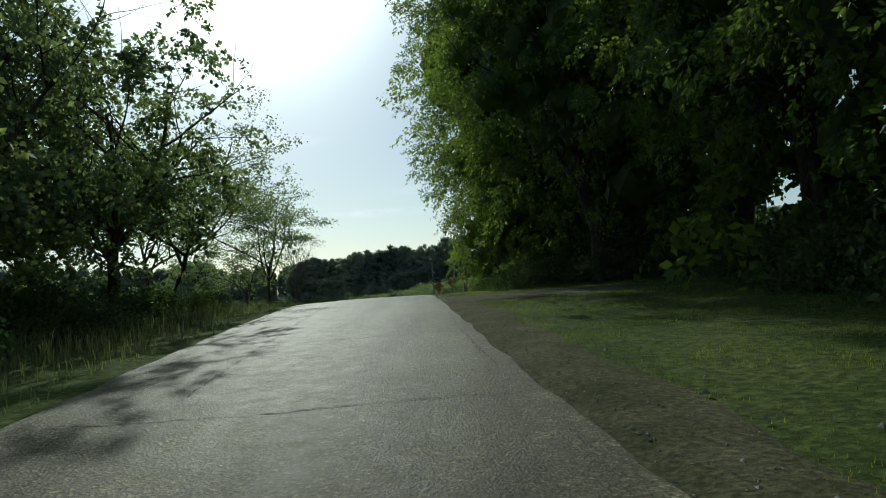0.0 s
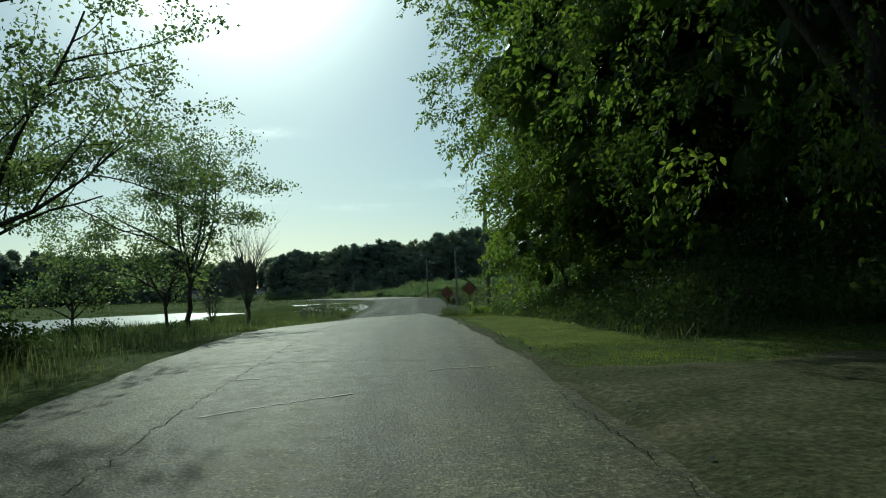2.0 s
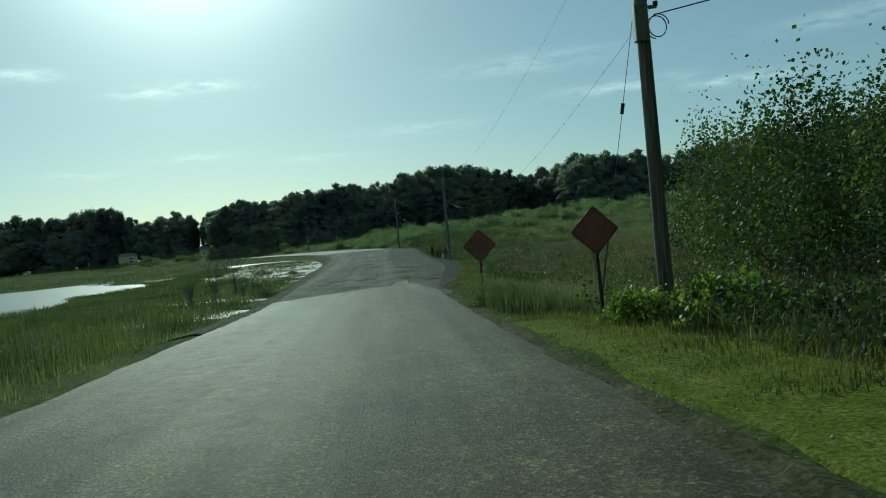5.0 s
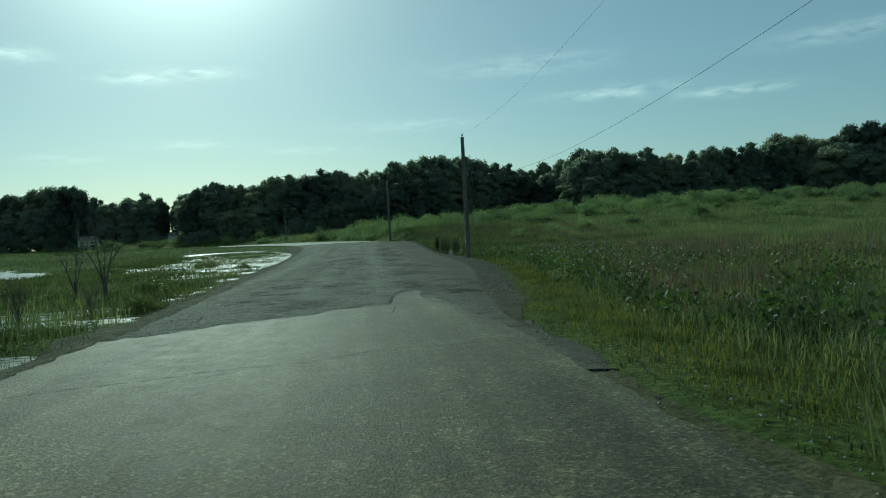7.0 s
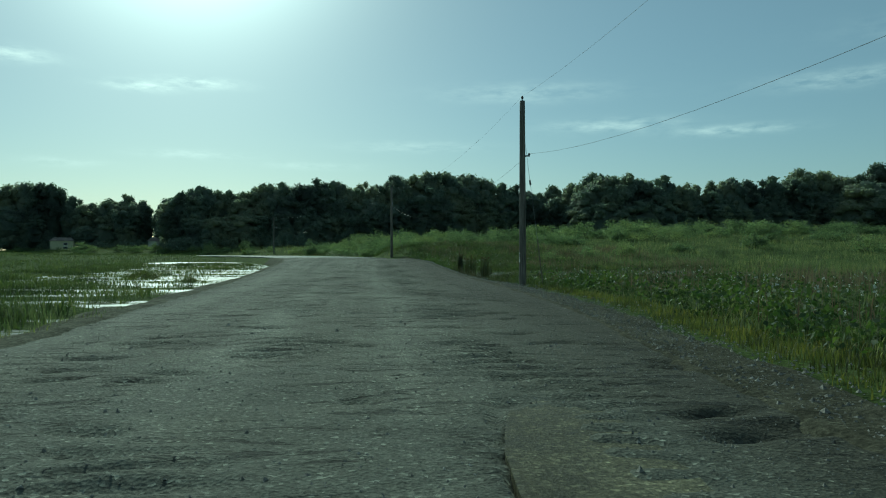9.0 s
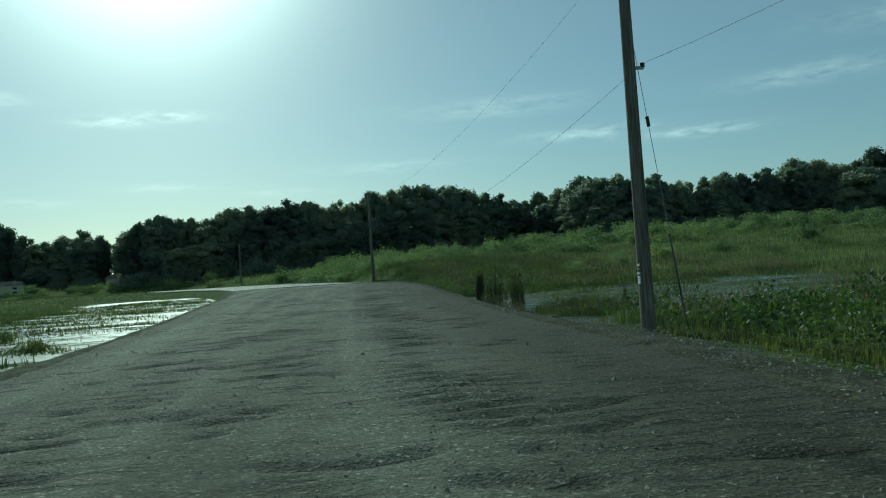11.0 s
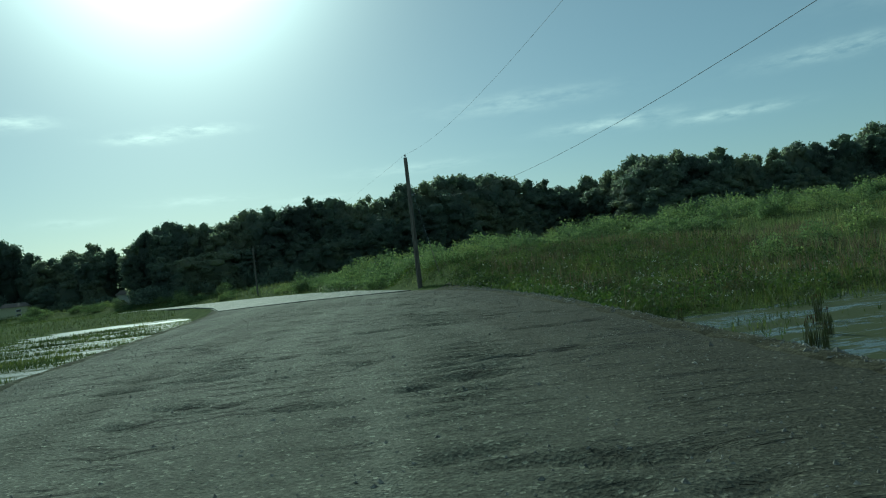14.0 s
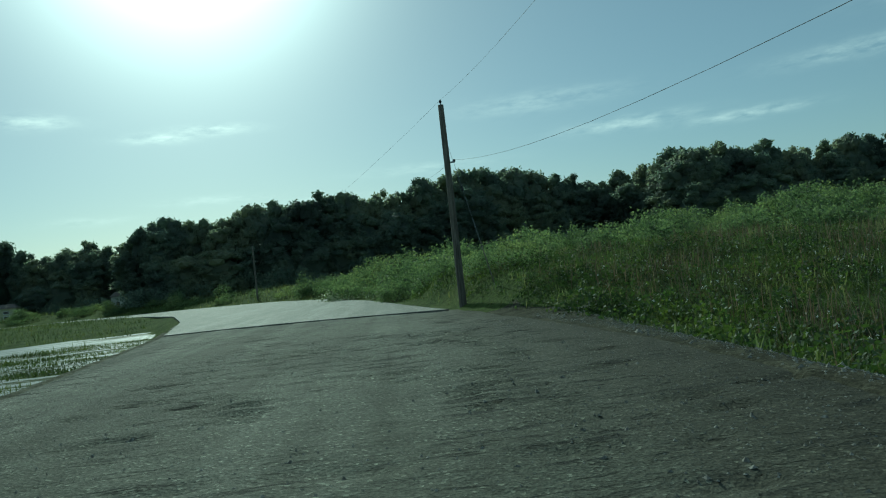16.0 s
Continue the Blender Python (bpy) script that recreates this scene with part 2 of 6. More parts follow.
M_BERM = rough_surface("dark_earthy_gravel", (0.05, 0.048, 0.032), (0.085, 0.08, 0.055), (0.135, 0.128, 0.09), 16.0, 1.8, 1.0, 0.05, 1.0, None, 0.05)
M_WORN = rough_surface("trodden_earth", (0.055, 0.06, 0.028), (0.088, 0.088, 0.046), (0.14, 0.128, 0.078), 14.0, 1.1, 1.0, 0.03, 1.0, None, 0.05)
M_STONE = rough_surface("stone", (0.15, 0.14, 0.12), (0.25, 0.235, 0.20), (0.37, 0.35, 0.30), 30.0, 3.0, 0.85, 0.004)
M_SOIL = rough_surface("grassy_soil", (0.05, 0.07, 0.02), (0.075, 0.102, 0.027), (0.11, 0.13, 0.042), 7.0, 0.4, 1.0, 0.06, 1.0, None, 0.05)
M_TURF = rough_surface("mown_turf", (0.095, 0.122, 0.022), (0.135, 0.17, 0.032), (0.19, 0.205, 0.055), 20.0, 1.6, 1.0, 0.03, 1.0, None, 0.03)
M_BARK = rough_surface("bark", (0.035, 0.03, 0.024), (0.07, 0.06, 0.048), (0.12, 0.105, 0.085), 18.0, 3.0, 0.92, 0.02, 1.0, (1, 1, 0.25))
M_DEADWOOD = rough_surface("dead_wood", (0.09, 0.08, 0.07), (0.14, 0.125, 0.11), (0.20, 0.18, 0.16), 20.0, 3.0, 0.9, 0.01, 0.8, (1, 1, 0.25))
M_POLE = rough_surface("weathered_pole", (0.10, 0.09, 0.075), (0.16, 0.145, 0.12), (0.22, 0.20, 0.17), 22.0, 2.0, 0.9, 0.008, 0.8, (1, 1, 0.06))
M_LEAF = leaf_material("broad_leaves", (0.065, 0.10, 0.035), (0.125, 0.165, 0.055), (2.7, 2.9, 1.1), 0.5, 0.5, 0.5)
M_LEAF_L = leaf_material("airy_leaves", (0.08, 0.11, 0.06), (0.13, 0.16, 0.085), (2.6, 2.8, 1.6), 0.5, 0.55, 0.5)
# Pale greyed tones put the far wood's haze into the leaf colour.
M_FAR = leaf_material("hazed_wood_leaves", (0.11, 0.138, 0.11), (0.16, 0.18, 0.14), (2.3, 2.5, 2.2), 0.52, 0.7, 0.06)
M_SHRUB = leaf_material("shrub_leaves", (0.075, 0.108, 0.058), (0.15, 0.182, 0.1), (2.2, 2.4, 1.6), 0.5, 0.7, 0.12)
M_GRASS = leaf_material("grass", (0.072, 0.103, 0.048), (0.158, 0.168, 0.09), (1.8, 1.9, 1.3), 0.5, 0.7, 0.2)
M_WEED = leaf_material("weed_leaves", (0.038, 0.066, 0.022), (0.085, 0.115, 0.04), (1.9, 2.1, 1.1), 0.35, 0.65, 0.4)
M_SCRUB = leaf_material("marsh_scrub", (0.04, 0.052, 0.026), (0.095, 0.092, 0.05), (1.6, 1.6, 1.1), 0.3, 0.7, 0.5)
M_SEED = leaf_material("seed_stalk", (0.11, 0.085, 0.055), (0.20, 0.16, 0.11), (1.4, 1.3, 1.1), 0.3, 0.8)
M_VERGE = leaf_material("verge_turf", (0.075, 0.092, 0.03), (0.14, 0.14, 0.052), (1.7, 1.8, 1.0), 0.42, 0.7, 0.9)
M_LAWN = leaf_material("lawn", (0.085, 0.12, 0.024), (0.15, 0.175, 0.045), (2.0, 2.1, 0.9), 0.45, 0.6, 0.6)
M_MARSH = leaf_material("marsh_grass", (0.05, 0.074, 0.03), (0.105, 0.118, 0.052), (1.8, 2.0, 1.1), 0.4, 0.6, 0.2)
M_REED = leaf_material("reed", (0.032, 0.046, 0.02), (0.085, 0.085, 0.042), (1.7, 1.8, 1.1), 0.25, 0.6)
M_SPIKE = plain("cattail_spike", (0.07, 0.035, 0.015), 0.95)
M_BLOSSOM = leaf_material("blossom", (0.30, 0.34, 0.20), (0.5, 0.52, 0.38), (1.2, 1.2, 1.0), 0.3)
M_PETAL = plain("pale_petal", (0.65, 0.65, 0.55), 0.7)
M_SIGN = plain("sign_orange", (0.27, 0.12, 0.085), 0.5, 0.0, 6.0, 0.15)
# Legend lifted towards the plate colour to imitate glare over black letters.
M_LEGEND = plain("veiled_legend", (0.185, 0.085, 0.062), 0.6)
M_POST = plain("rusty_steel", (0.07, 0.06, 0.05), 0.7, 0.4)
M_BLACK = plain("black_paint", (0.012, 0.012, 0.012), 0.6)
M_METAL = plain("galvanised_steel", (0.32, 0.33, 0.34), 0.45, 0.9)
M_WIRE = plain("cable", (0.03, 0.03, 0.03), 0.6)
M_LAMPGLASS = plain("lamp_glass", (0.72, 0.74, 0.74), 0.2)
M_GUARD = plain("white_plastic", (0.7, 0.7, 0.66), 0.5)
M_HOUSE = plain("cream_siding", (0.5, 0.48, 0.30), 0.8)
M_ROOF = plain("brown_shingle", (0.12, 0.10, 0.085), 0.9)
M_PANE = plain("dark_pane", (0.03, 0.035, 0.04), 0.08)
M_SHED = plain("pale_boards", (0.5, 0.49, 0.44), 0.85)


def water_material():
    """Clear still water far out; near the road strips of matt floating weed lie on it."""
    m, nt, p = nodes_of("marsh_water")
    weed = noise_tex(nt, 0.55, 8, 0.72, (0.32, 1.6, 1.0))
    fine = noise_tex(nt, 6.0, 5, 0.6, (0.4, 1.6, 1.0))
    more = nt.nodes.new("ShaderNodeMapRange")
    more.inputs["From Min"].default_value, more.inputs["From Max"].default_value = 3.2, 6.5
    more.inputs["To Max"].default_value = 0.028
    mask = ramp(nt, mix_rgb(nt, 1.0, mix_rgb(nt, 0.3, weed, fine), more.outputs[0], "ADD"), [(0.505, grey(0)), (0.53, grey(1))])
    g = nt.nodes.new("ShaderNodeNewGeometry")
    sep = nt.nodes.new("ShaderNodeSeparateXYZ")
    nt.links.new(g.outputs["Position"], sep.inputs[0])
    mr = nt.nodes.new("ShaderNodeMapRange")
    mr.inputs["From Min"].default_value, mr.inputs["From Max"].default_value = -34.0, -24.0
    nt.links.new(sep.outputs[0], mr.inputs["Value"])
    nt.links.new(sep.outputs[0], more.inputs["Value"])
    mask = mix_rgb(nt, 1.0, mask, mr.outputs[0], "MULTIPLY")
    nt.links.new(mix_rgb(nt, mask, (0.045, 0.058, 0.045), (0.085, 0.095, 0.055)), p.inputs["Base Color"])
    calm = nt.nodes.new("ShaderNodeMapRange")
    calm.inputs["From Min"].default_value, calm.inputs["From Max"].default_value = -8.0, 3.0
    calm.inputs["To Min"].default_value, calm.inputs["To Max"].default_value = 0.33, 0.2
    nt.links.new(sep.outputs[0], calm.inputs["Value"])
    nt.links.new(mix_rgb(nt, mask, calm.outputs[0], grey(0.9)), p.inputs["Roughness"])
    nt.links.new(mix_rgb(nt, mask, grey(0.5), grey(0.02)), p.inputs["Specular IOR Level"])
    p.inputs["IOR"].default_value = 1.36
    bump(nt, p, noise_tex(nt, 5.0, 4, 0.6, (0.7, 1.1, 1)), 0.5, 0.03)
    return m


M_WATER = water_material()


# ---------------------------------------------------------------- mesh helpers
def mesh_np(name, verts, faces, mat, smooth=False):
    """A mesh from numpy arrays; faces is one array or a list of arrays, each with rows of one length."""
    faces = faces if isinstance(faces, list) else [faces]
    faces = [np.asarray(f, np.int32) for f in faces if len(f)]
    me = bpy.data.meshes.new(name)
    verts = np.asarray(verts, np.float32)
    me.vertices.add(len(verts))
    me.vertices.foreach_set("co", verts.ravel())
    sizes = np.concatenate([np.full(len(f), f.shape[1], np.int32) for f in faces])
    loops = np.concatenate([f.ravel() for f in faces])
    me.loops.add(len(loops))
    me.loops.foreach_set("vertex_index", loops)
    me.polygons.add(len(sizes))
    me.polygons.foreach_set("loop_start", np.concatenate([[0], np.cumsum(sizes)[:-1]]).astype(np.int32))
    me.polygons.foreach_set("use_smooth", np.full(len(sizes), smooth))
    me.materials.append(mat)
    me.update(calc_edges=True)
    me.validate()
    return me


def part_np(name, verts, faces, mat, parent=None, label="", smooth=False):
    ob = new(name, mesh_np(name, verts, faces, mat, smooth))
    ob.parent = parent
    return tagged(ob, label)


def part(name, bm, mat, parent=None, label="", smooth=False):
    me = bpy.data.meshes.new(name)
    bm.to_mesh(me)
    bm.free()
    me.materials.append(mat)
    for f in me.polygons:
        f.use_smooth = smooth
    ob = new(name, me)
    ob.parent = parent
    return tagged(ob, label)


def thing(name, m, label, category, group=""):
    ob = new(name)
    ob.empty_display_size = 0.3
    ob.matrix_world = m
    return tagged(ob, label, category, group)


def tube(path, radii, sides=6):
    """A tapered tube along a path: vertices and quads."""
    path, radii = np.asarray(path, float), np.asarray(radii, float)
    t = np.gradient(path, axis=0)
    t /= np.linalg.norm(t, axis=1)[:, None] + 1e-9
    ref = np.where(np.abs(t[:, 2:3]) > 0.9, [[1.0, 0, 0]], [[0, 0, 1.0]])
    a = np.cross(t, ref)
    a /= np.linalg.norm(a, axis=1)[:, None] + 1e-9
    b = np.cross(t, a)
    ang = np.arange(sides) * 2 * math.pi / sides
    v = path[:, None] + radii[:, None, None] * (np.cos(ang)[None, :, None] * a[:, None] + np.sin(ang)[None, :, None] * b[:, None])
    n, k = len(path), np.arange(sides)
    f = [np.stack([i * sides + k, i * sides + (k + 1) % sides, (i + 1) * sides + (k + 1) % sides, (i + 1) * sides + k], 1) for i in range(n - 1)]
    return v.reshape(-1, 3), np.concatenate(f)


def join(pieces):
    """Several (verts, faces) as one."""
    vs, fs, n = [], [], 0
    for v, f in pieces:
        vs.append(v)
        fs.append(np.asarray(f) + n)
        n += len(v)
    return np.concatenate(vs), np.concatenate(fs)


def unit(rng, n):
    v = rng.normal(size=(n, 3))
    return v / np.linalg.norm(v, axis=1)[:, None]


def folded_leaves(rng, centres, size, way):
    """Pointed oval leaves along the given ways, each folded at its midrib."""
    n = len(centres)
    b = np.cross(way, unit(rng, n))
    b /= np.linalg.norm(b, axis=1)[:, None] + 1e-9
    up = np.cross(way, b)
    s = size * rng.uniform(0.55, 1.3, (n, 1))
    w = s * rng.uniform(0.2, 0.3, (n, 1))
    low, high, fold = centres + way * s * 0.3, centres + way * s * 0.68, up * w * 0.3
    v = np.stack([centres, low + b * w - fold, high + b * w * 0.75 - fold, centres + way * s, high - b * w * 0.75 - fold, low - b * w - fold], 1).reshape(-1, 3)
    k = 6 * np.arange(n)[:, None]
    return v, np.concatenate([k + np.array([[0, 1, 2, 3]]), k + np.array([[0, 3, 4, 5]])])


def leaves(rng, centres, size, droop=0.3, far=False):
    """Pointed leaves at the centres, in all directions."""
    n = len(centres)
    a = unit(rng, n)
    a[:, 2] -= droop
    a /= np.linalg.norm(a, axis=1)[:, None]
    b = np.cross(a, unit(rng, n))
    b /= np.linalg.norm(b, axis=1)[:, None] + 1e-9
    s = size * rng.uniform(0.6, 1.3, (n, 1))
    w = s * rng.uniform(0.28, 0.42, (n, 1))
    mid = centres + a * s * 0.45
    if far:
        v = np.stack([centres - b * w * 1.3, centres + b * w * 1.3, centres + a * s * 0.85], 1).reshape(-1, 3)
        return v, np.arange(3 * n).reshape(-1, 3)
    v = np.stack([centres, mid + b * w, centres + a * s, mid - b * w], 1).reshape(-1, 3)
    return v, np.arange(4 * n).reshape(-1, 4)


def box_bm(bm, x0, y0, z0, x1, y1, z1):
    r = bmesh.ops.create_cube(bm, size=1)
    bmesh.ops.scale(bm, verts=r["verts"], vec=(x1 - x0, y1 - y0, z1 - z0))
    bmesh.ops.translate(bm, verts=r["verts"], vec=((x0 + x1) / 2, (y0 + y1) / 2, (z0 + z1) / 2))
    return r["verts"]


def smooth_table(keys, values, lo, hi, width):
    """A smooth curve through a table: a fine table of its values."""
    y = np.arange(lo, hi, 0.5)
    v = np.interp(y, keys, values)
    k = np.exp(-0.5 * (np.arange(-4 * width, 4 * width + 0.5, 0.5) / width) ** 2)
    pad = len(k) // 2
    w = np.convolve(np.pad(v, pad, mode="edge"), k / k.sum(), "valid")
    return y, w


def sstep(x, a, b):
    t = np.clip((x - a) / (b - a), 0, 1)
    return t * t * (3 - 2 * t)


def lump(x, y, scale, seed=0.0):
    """Cheap smooth noise in -1..1 from a few sines."""
    x, y = np.asarray(x) / scale + seed * 1.7, np.asarray(y) / scale - seed * 2.3
    return (np.sin(x * 1.9 + 1.3 * np.sin(y * 1.1 + seed)) + np.sin(y * 2.3 + 1.7 * np.sin(x * 0.9 - seed)) + 0.6 * np.sin(3.1 * x + 2.7 * y) + 0.6 * np.sin(2.9 * y - 3.7 * x)) / 3.2


# ---------------------------------------------------------------- the lie of the land
RIGHT = smooth_table((-60, 0, 10, 20, 30, 40, 55, 70, 90, 100, 110, 120, 130, 150, 160, 170, 180, 200, 225, 250, 275, 300, 340, 420),
                     (5.5, 1.95, 1.15, 0.7, 0.4, -0.1, 0.15, 0.1, 0.2, 1.0, 2.3, 2.6, 2.2, 1.9, 2.0, 0.9, -1.2, -4.2, -10, -20, -40, -75, -140, -260), -60, 420, 2.5)
LEFT = smooth_table((-60, 0, 10, 20, 30, 40, 55, 70, 90, 110, 140, 150, 165, 180, 200, 225, 250, 275, 300, 340, 420),
                    (0.5, -3.9, -4.7, -5.4, -6.2, -6.8, -7.6, -8.0, -8.2, -8.6, -9.1, -9.2, -10.8, -13, -18, -26, -38, -62, -98, -165, -290), -60, 420, 2.5)
GRADE = smooth_table((-60, -20, 0, 10, 20, 30, 38, 46, 55, 70, 80, 90, 100, 120, 130, 140, 147, 160, 200, 275, 340, 420),
                     (-4.0, -1.5, -0.12, 0.53, 0.97, 1.27, 1.38, 1.24, 0.92, 0.42, 0.07, -0.24, -0.26, -0.18, -0.07, 0.17, 0.42, 0.47, 0.45, 0.35, 0.5, 0.8), -60, 420, 3.0)
WATER_Z = -0.47


def right_edge(y):
    return np.interp(y, *RIGHT)


def left_edge(y):
    return np.interp(y, *LEFT)


def grade(y):
    return np.interp(y, *GRADE)


def land(x, y):
    """Height of the ground, in metres."""
    x, y = np.asarray(x, float), np.asarray(y, float)
    g, xr, xl = grade(y), right_edge(y), left_edge(y)
    out_r, out_l = x - xr, xl - x
    # right of the road: lawn on the rise, then a low meadow with a pond, then a slope up to the shrubs
    hill = 0.25 * sstep(out_r, 4, 14) * sstep(60 - y, 0, 25) + 1.0 * sstep(out_r, 2.5, 6.5) * sstep(66 - y, 0, 12) * sstep(y, 32, 38)
    meadow = -0.28 + 0.08 * lump(x, y, 6.0, 1.0)
    pond = sstep(y, 124, 130) * (1 - sstep(y - 0.3 * np.clip(x - 4, 0, 12), 146, 151.5)) * sstep(out_r, 0.4, 1.6) * (1 - sstep(x, 20, 34))
    meadow = meadow - pond * (0.33 - 0.42 * np.exp(-((x - 5.5) / 2.3) ** 2 - ((y - 132.2) / 3.0) ** 2) + 0.10 * lump(x, y, 3.2, 4.0) + 0.11 * lump(x * 0.6, y * 1.3, 1.5, 9.0) + 0.16 * (1 - sstep(out_r, 2.0, 4.5)))
    rise = sstep(y, 158, 215) * (1.0 + 2.6 * sstep(x, 0, 45)) + 1.75 * sstep(y, 156, 178) * (1 - 0.6 * sstep(out_r, 10, 30))
    low = sstep(y, 62, 84)
    far_r = (1 - low) * (g - 0.05 + hill) + low * (meadow + rise)
    fall_r = sstep(out_r, 0.3, 2.4 - 1.25 * sstep(y, 122, 127) * (1 - sstep(y, 146, 151)) + 1.5 * (1 - low) + 16 * sstep(y, 184, 205))
    z_r = (g - 0.06) * (1 - fall_r) + far_r * fall_r
    # left: wooded bank, then marsh with open water
    bank = g - 0.25 - 0.5 * sstep(out_l, 3, 12) * sstep(y, 30, 55)
    marsh = -0.365 + 0.15 * lump(x * 0.55, y * 1.6, 5.0, 2.0)
    reach = np.hypot((x + 57) / 28, (y - 124) / 48) + 0.16 * lump(x, y, 9.0, 7.0) + 0.07 * lump(x, y, 3.5, 3.0)
    lake = 1 - sstep(reach, 0.86, 1.04)
    marsh = marsh + (0.11 + 0.07 * sstep(y, 90, 98) * (1 - sstep(y, 118, 130))) * lump(x * 0.35, y * 1.5, 1.8, 5.0) * (1 - sstep(out_l, 30, 50))
    marsh = marsh - 0.5 * lake
    marsh = marsh + sstep(y, 208, 250) * 0.9 + sstep(-x, 75, 110) * 0.8
    ditch = sstep(y, 82, 90) * (1 - sstep(y, 206, 218)) * (1 - sstep(out_l - 7 * sstep(y, 112, 140), 6.0, 12.0))
    marsh = marsh - (0.07 + 0.17 * sstep(y, 114, 140)) * ditch + 0.07 * lump(x * 0.3, y * 2.2, 1.0, 11.0) * (1 - sstep(out_l, 18, 30))
    wet = sstep(y, 58, 90)
    far_l = (1 - wet) * bank + wet * marsh
    fall_l = sstep(out_l, 0.2, 1.8 + 3.0 * (1 - wet))
    z_l = (g - 0.06) * (1 - fall_l) + far_l * fall_l
    z = np.where(out_r > 0, z_r, np.where(out_l > 0, z_l, g - 0.10 - 0.25 * sstep(np.minimum(-out_r, -out_l), 0.1, 0.4) * sstep(y, 89, 91)))
    return z + 0.03 * lump(x, y, 0.8, 3.0) * np.clip(np.maximum(out_r, out_l), 0, 1)


def steps(lo, hi, step, growth, far):
    """Grid lines: even steps from lo to hi, growing outward."""
    out = list(np.arange(lo, hi + 1e-6, step))
    s = step
    while out[-1] < far[1]:
        s *= growth
        out.append(out[-1] + s)
    s = step
    while out[0] > far[0]:
        s *= growth
        out.insert(0, out[0] - s)
    return np.array(out)


def sheet(xs, ys, height):
    """A grid over xs and ys with its height function."""
    X, Y = np.meshgrid(xs, ys)
    v = np.stack([X, Y, height(X, Y)], -1).reshape(-1, 3)
    nx, ny = len(xs), len(ys)
    i = (np.arange(ny - 1)[:, None] * nx + np.arange(nx - 1)[None]).ravel()
    return v, np.stack([i, i + 1, i + nx + 1, i + nx], 1)


gx = steps(-15, 10, 0.5, 1.08, (-2200, 2200))
gy = steps(-20, 186, 0.7, 1.07, (-1500, 3500))
v, f = sheet(gx, gy, land)
ground = part_np("ground", v, f, M_SOIL, smooth=True)
tagged(ground, "green grassy earth falling from a rise to a low marsh", "ground", kind="structure")

wx, wy = np.array([-160.0, -60, -20, 0, 30, 60]), np.array([50.0, 90, 130, 170, 230])
v, f = sheet(wx, wy, lambda x, y: x * 0 + WATER_Z)
water = part_np("water", v, f, M_WATER)
tagged(water, "still shallow marsh water with floating weed", "water", kind="structure")


# ---------------------------------------------------------------- roads
def asphalt_end(x):
    """Where the old asphalt breaks off, ragged, with a tongue along its right edge."""
    base = np.interp(x, (-9, -6.7, -6.1, -4.7, -3.4, -2.15, -2.0, -1.65, -1.2, -0.8, 0.3), (91.0, 91.6, 92.6, 93.0, 94.2, 94.9, 97.1, 98.7, 99.4, 98.9, 97.5))
    return base + 0.34 * lump(x, x * 0, 0.5, 1.0) + 0.13 * lump(x, x * 0, 0.17, 5.0)


def asphalt_right(y):
    return right_edge(y) - 0.25 - 1.5 * sstep(y, 88, 100)


def road_grid(rows, cols, place):
    """A road surface with a turned-down rim; place(u, y) gives points for u in 0..1 from left to right."""
    u = np.linspace(0, 1, cols)
    U, Y = np.meshgrid(u, rows)
    p = place(U, Y)
    nx, ny = cols, len(rows)
    v = p.reshape(-1, 3)
    i = (np.arange(ny - 1)[:, None] * nx + np.arange(nx - 1)[None]).ravel()
    f = np.stack([i, i + 1, i + nx + 1, i + nx], 1)
    rim = np.concatenate([np.arange(nx), np.arange(1, ny) * nx + nx - 1, (ny - 1) * nx + np.arange(nx - 2, -1, -1), np.arange(ny - 2, 0, -1) * nx])
    low = v[rim] - (0, 0, 0.16)
    n, m = len(v), len(rim)
    k = np.arange(m)
    f2 = np.stack([n + k, n + m + k, n + m + (k + 1) % m, n + (k + 1) % m], 1)
    return np.concatenate([v, v[rim], low]), np.concatenate([f, f2])


def asphalt_wear(x, y):
    """Small unevenness of the old surface: faint ruts and settled spots."""
    return 0.005 * lump(x, y, 0.9, 1.0) + 0.004 * lump(x * 2, y * 0.3, 1.2, 3.0) - 0.012 * np.exp(-((x + 5.6) / 0.5) ** 2) - 0.010 * np.exp(-((x + 1.6) / 0.5) ** 2)


def asphalt_place(U, Y):
    # rows run from 0 to 1 along the road, so that the last one follows the broken edge
    xl, xr = left_edge(Y), right_edge(Y)
    wob = 0.10 * lump(Y, Y * 0, 1.3, 2.0) + 0.06 * lump(Y, Y * 0, 0.4, 4.0)
    X = (xl + wob) * (1 - U) + (asphalt_right(Y) + wob * 0.8) * U
    S = sstep(Y, 70, 100)
    Y2 = Y + S * (asphalt_end(X) - 100) * sstep(Y, 80, 100)
    crown = 0.05 * (1 - (2 * U - 1) ** 2)
    z = grade(Y2) + crown - 0.02 + asphalt_wear(X, Y2)
    return np.stack([X, Y2, z], -1)


v, f = road_grid(np.concatenate([np.arange(-40, 80, 0.7), np.arange(80, 96, 0.25), np.linspace(96, 100, 30)]), 96, asphalt_place)
road = part_np("road", v, f, M_ASPHALT, smooth=True)
tagged(road, "worn grey asphalt country road with a ragged broken end", "road", kind="structure")


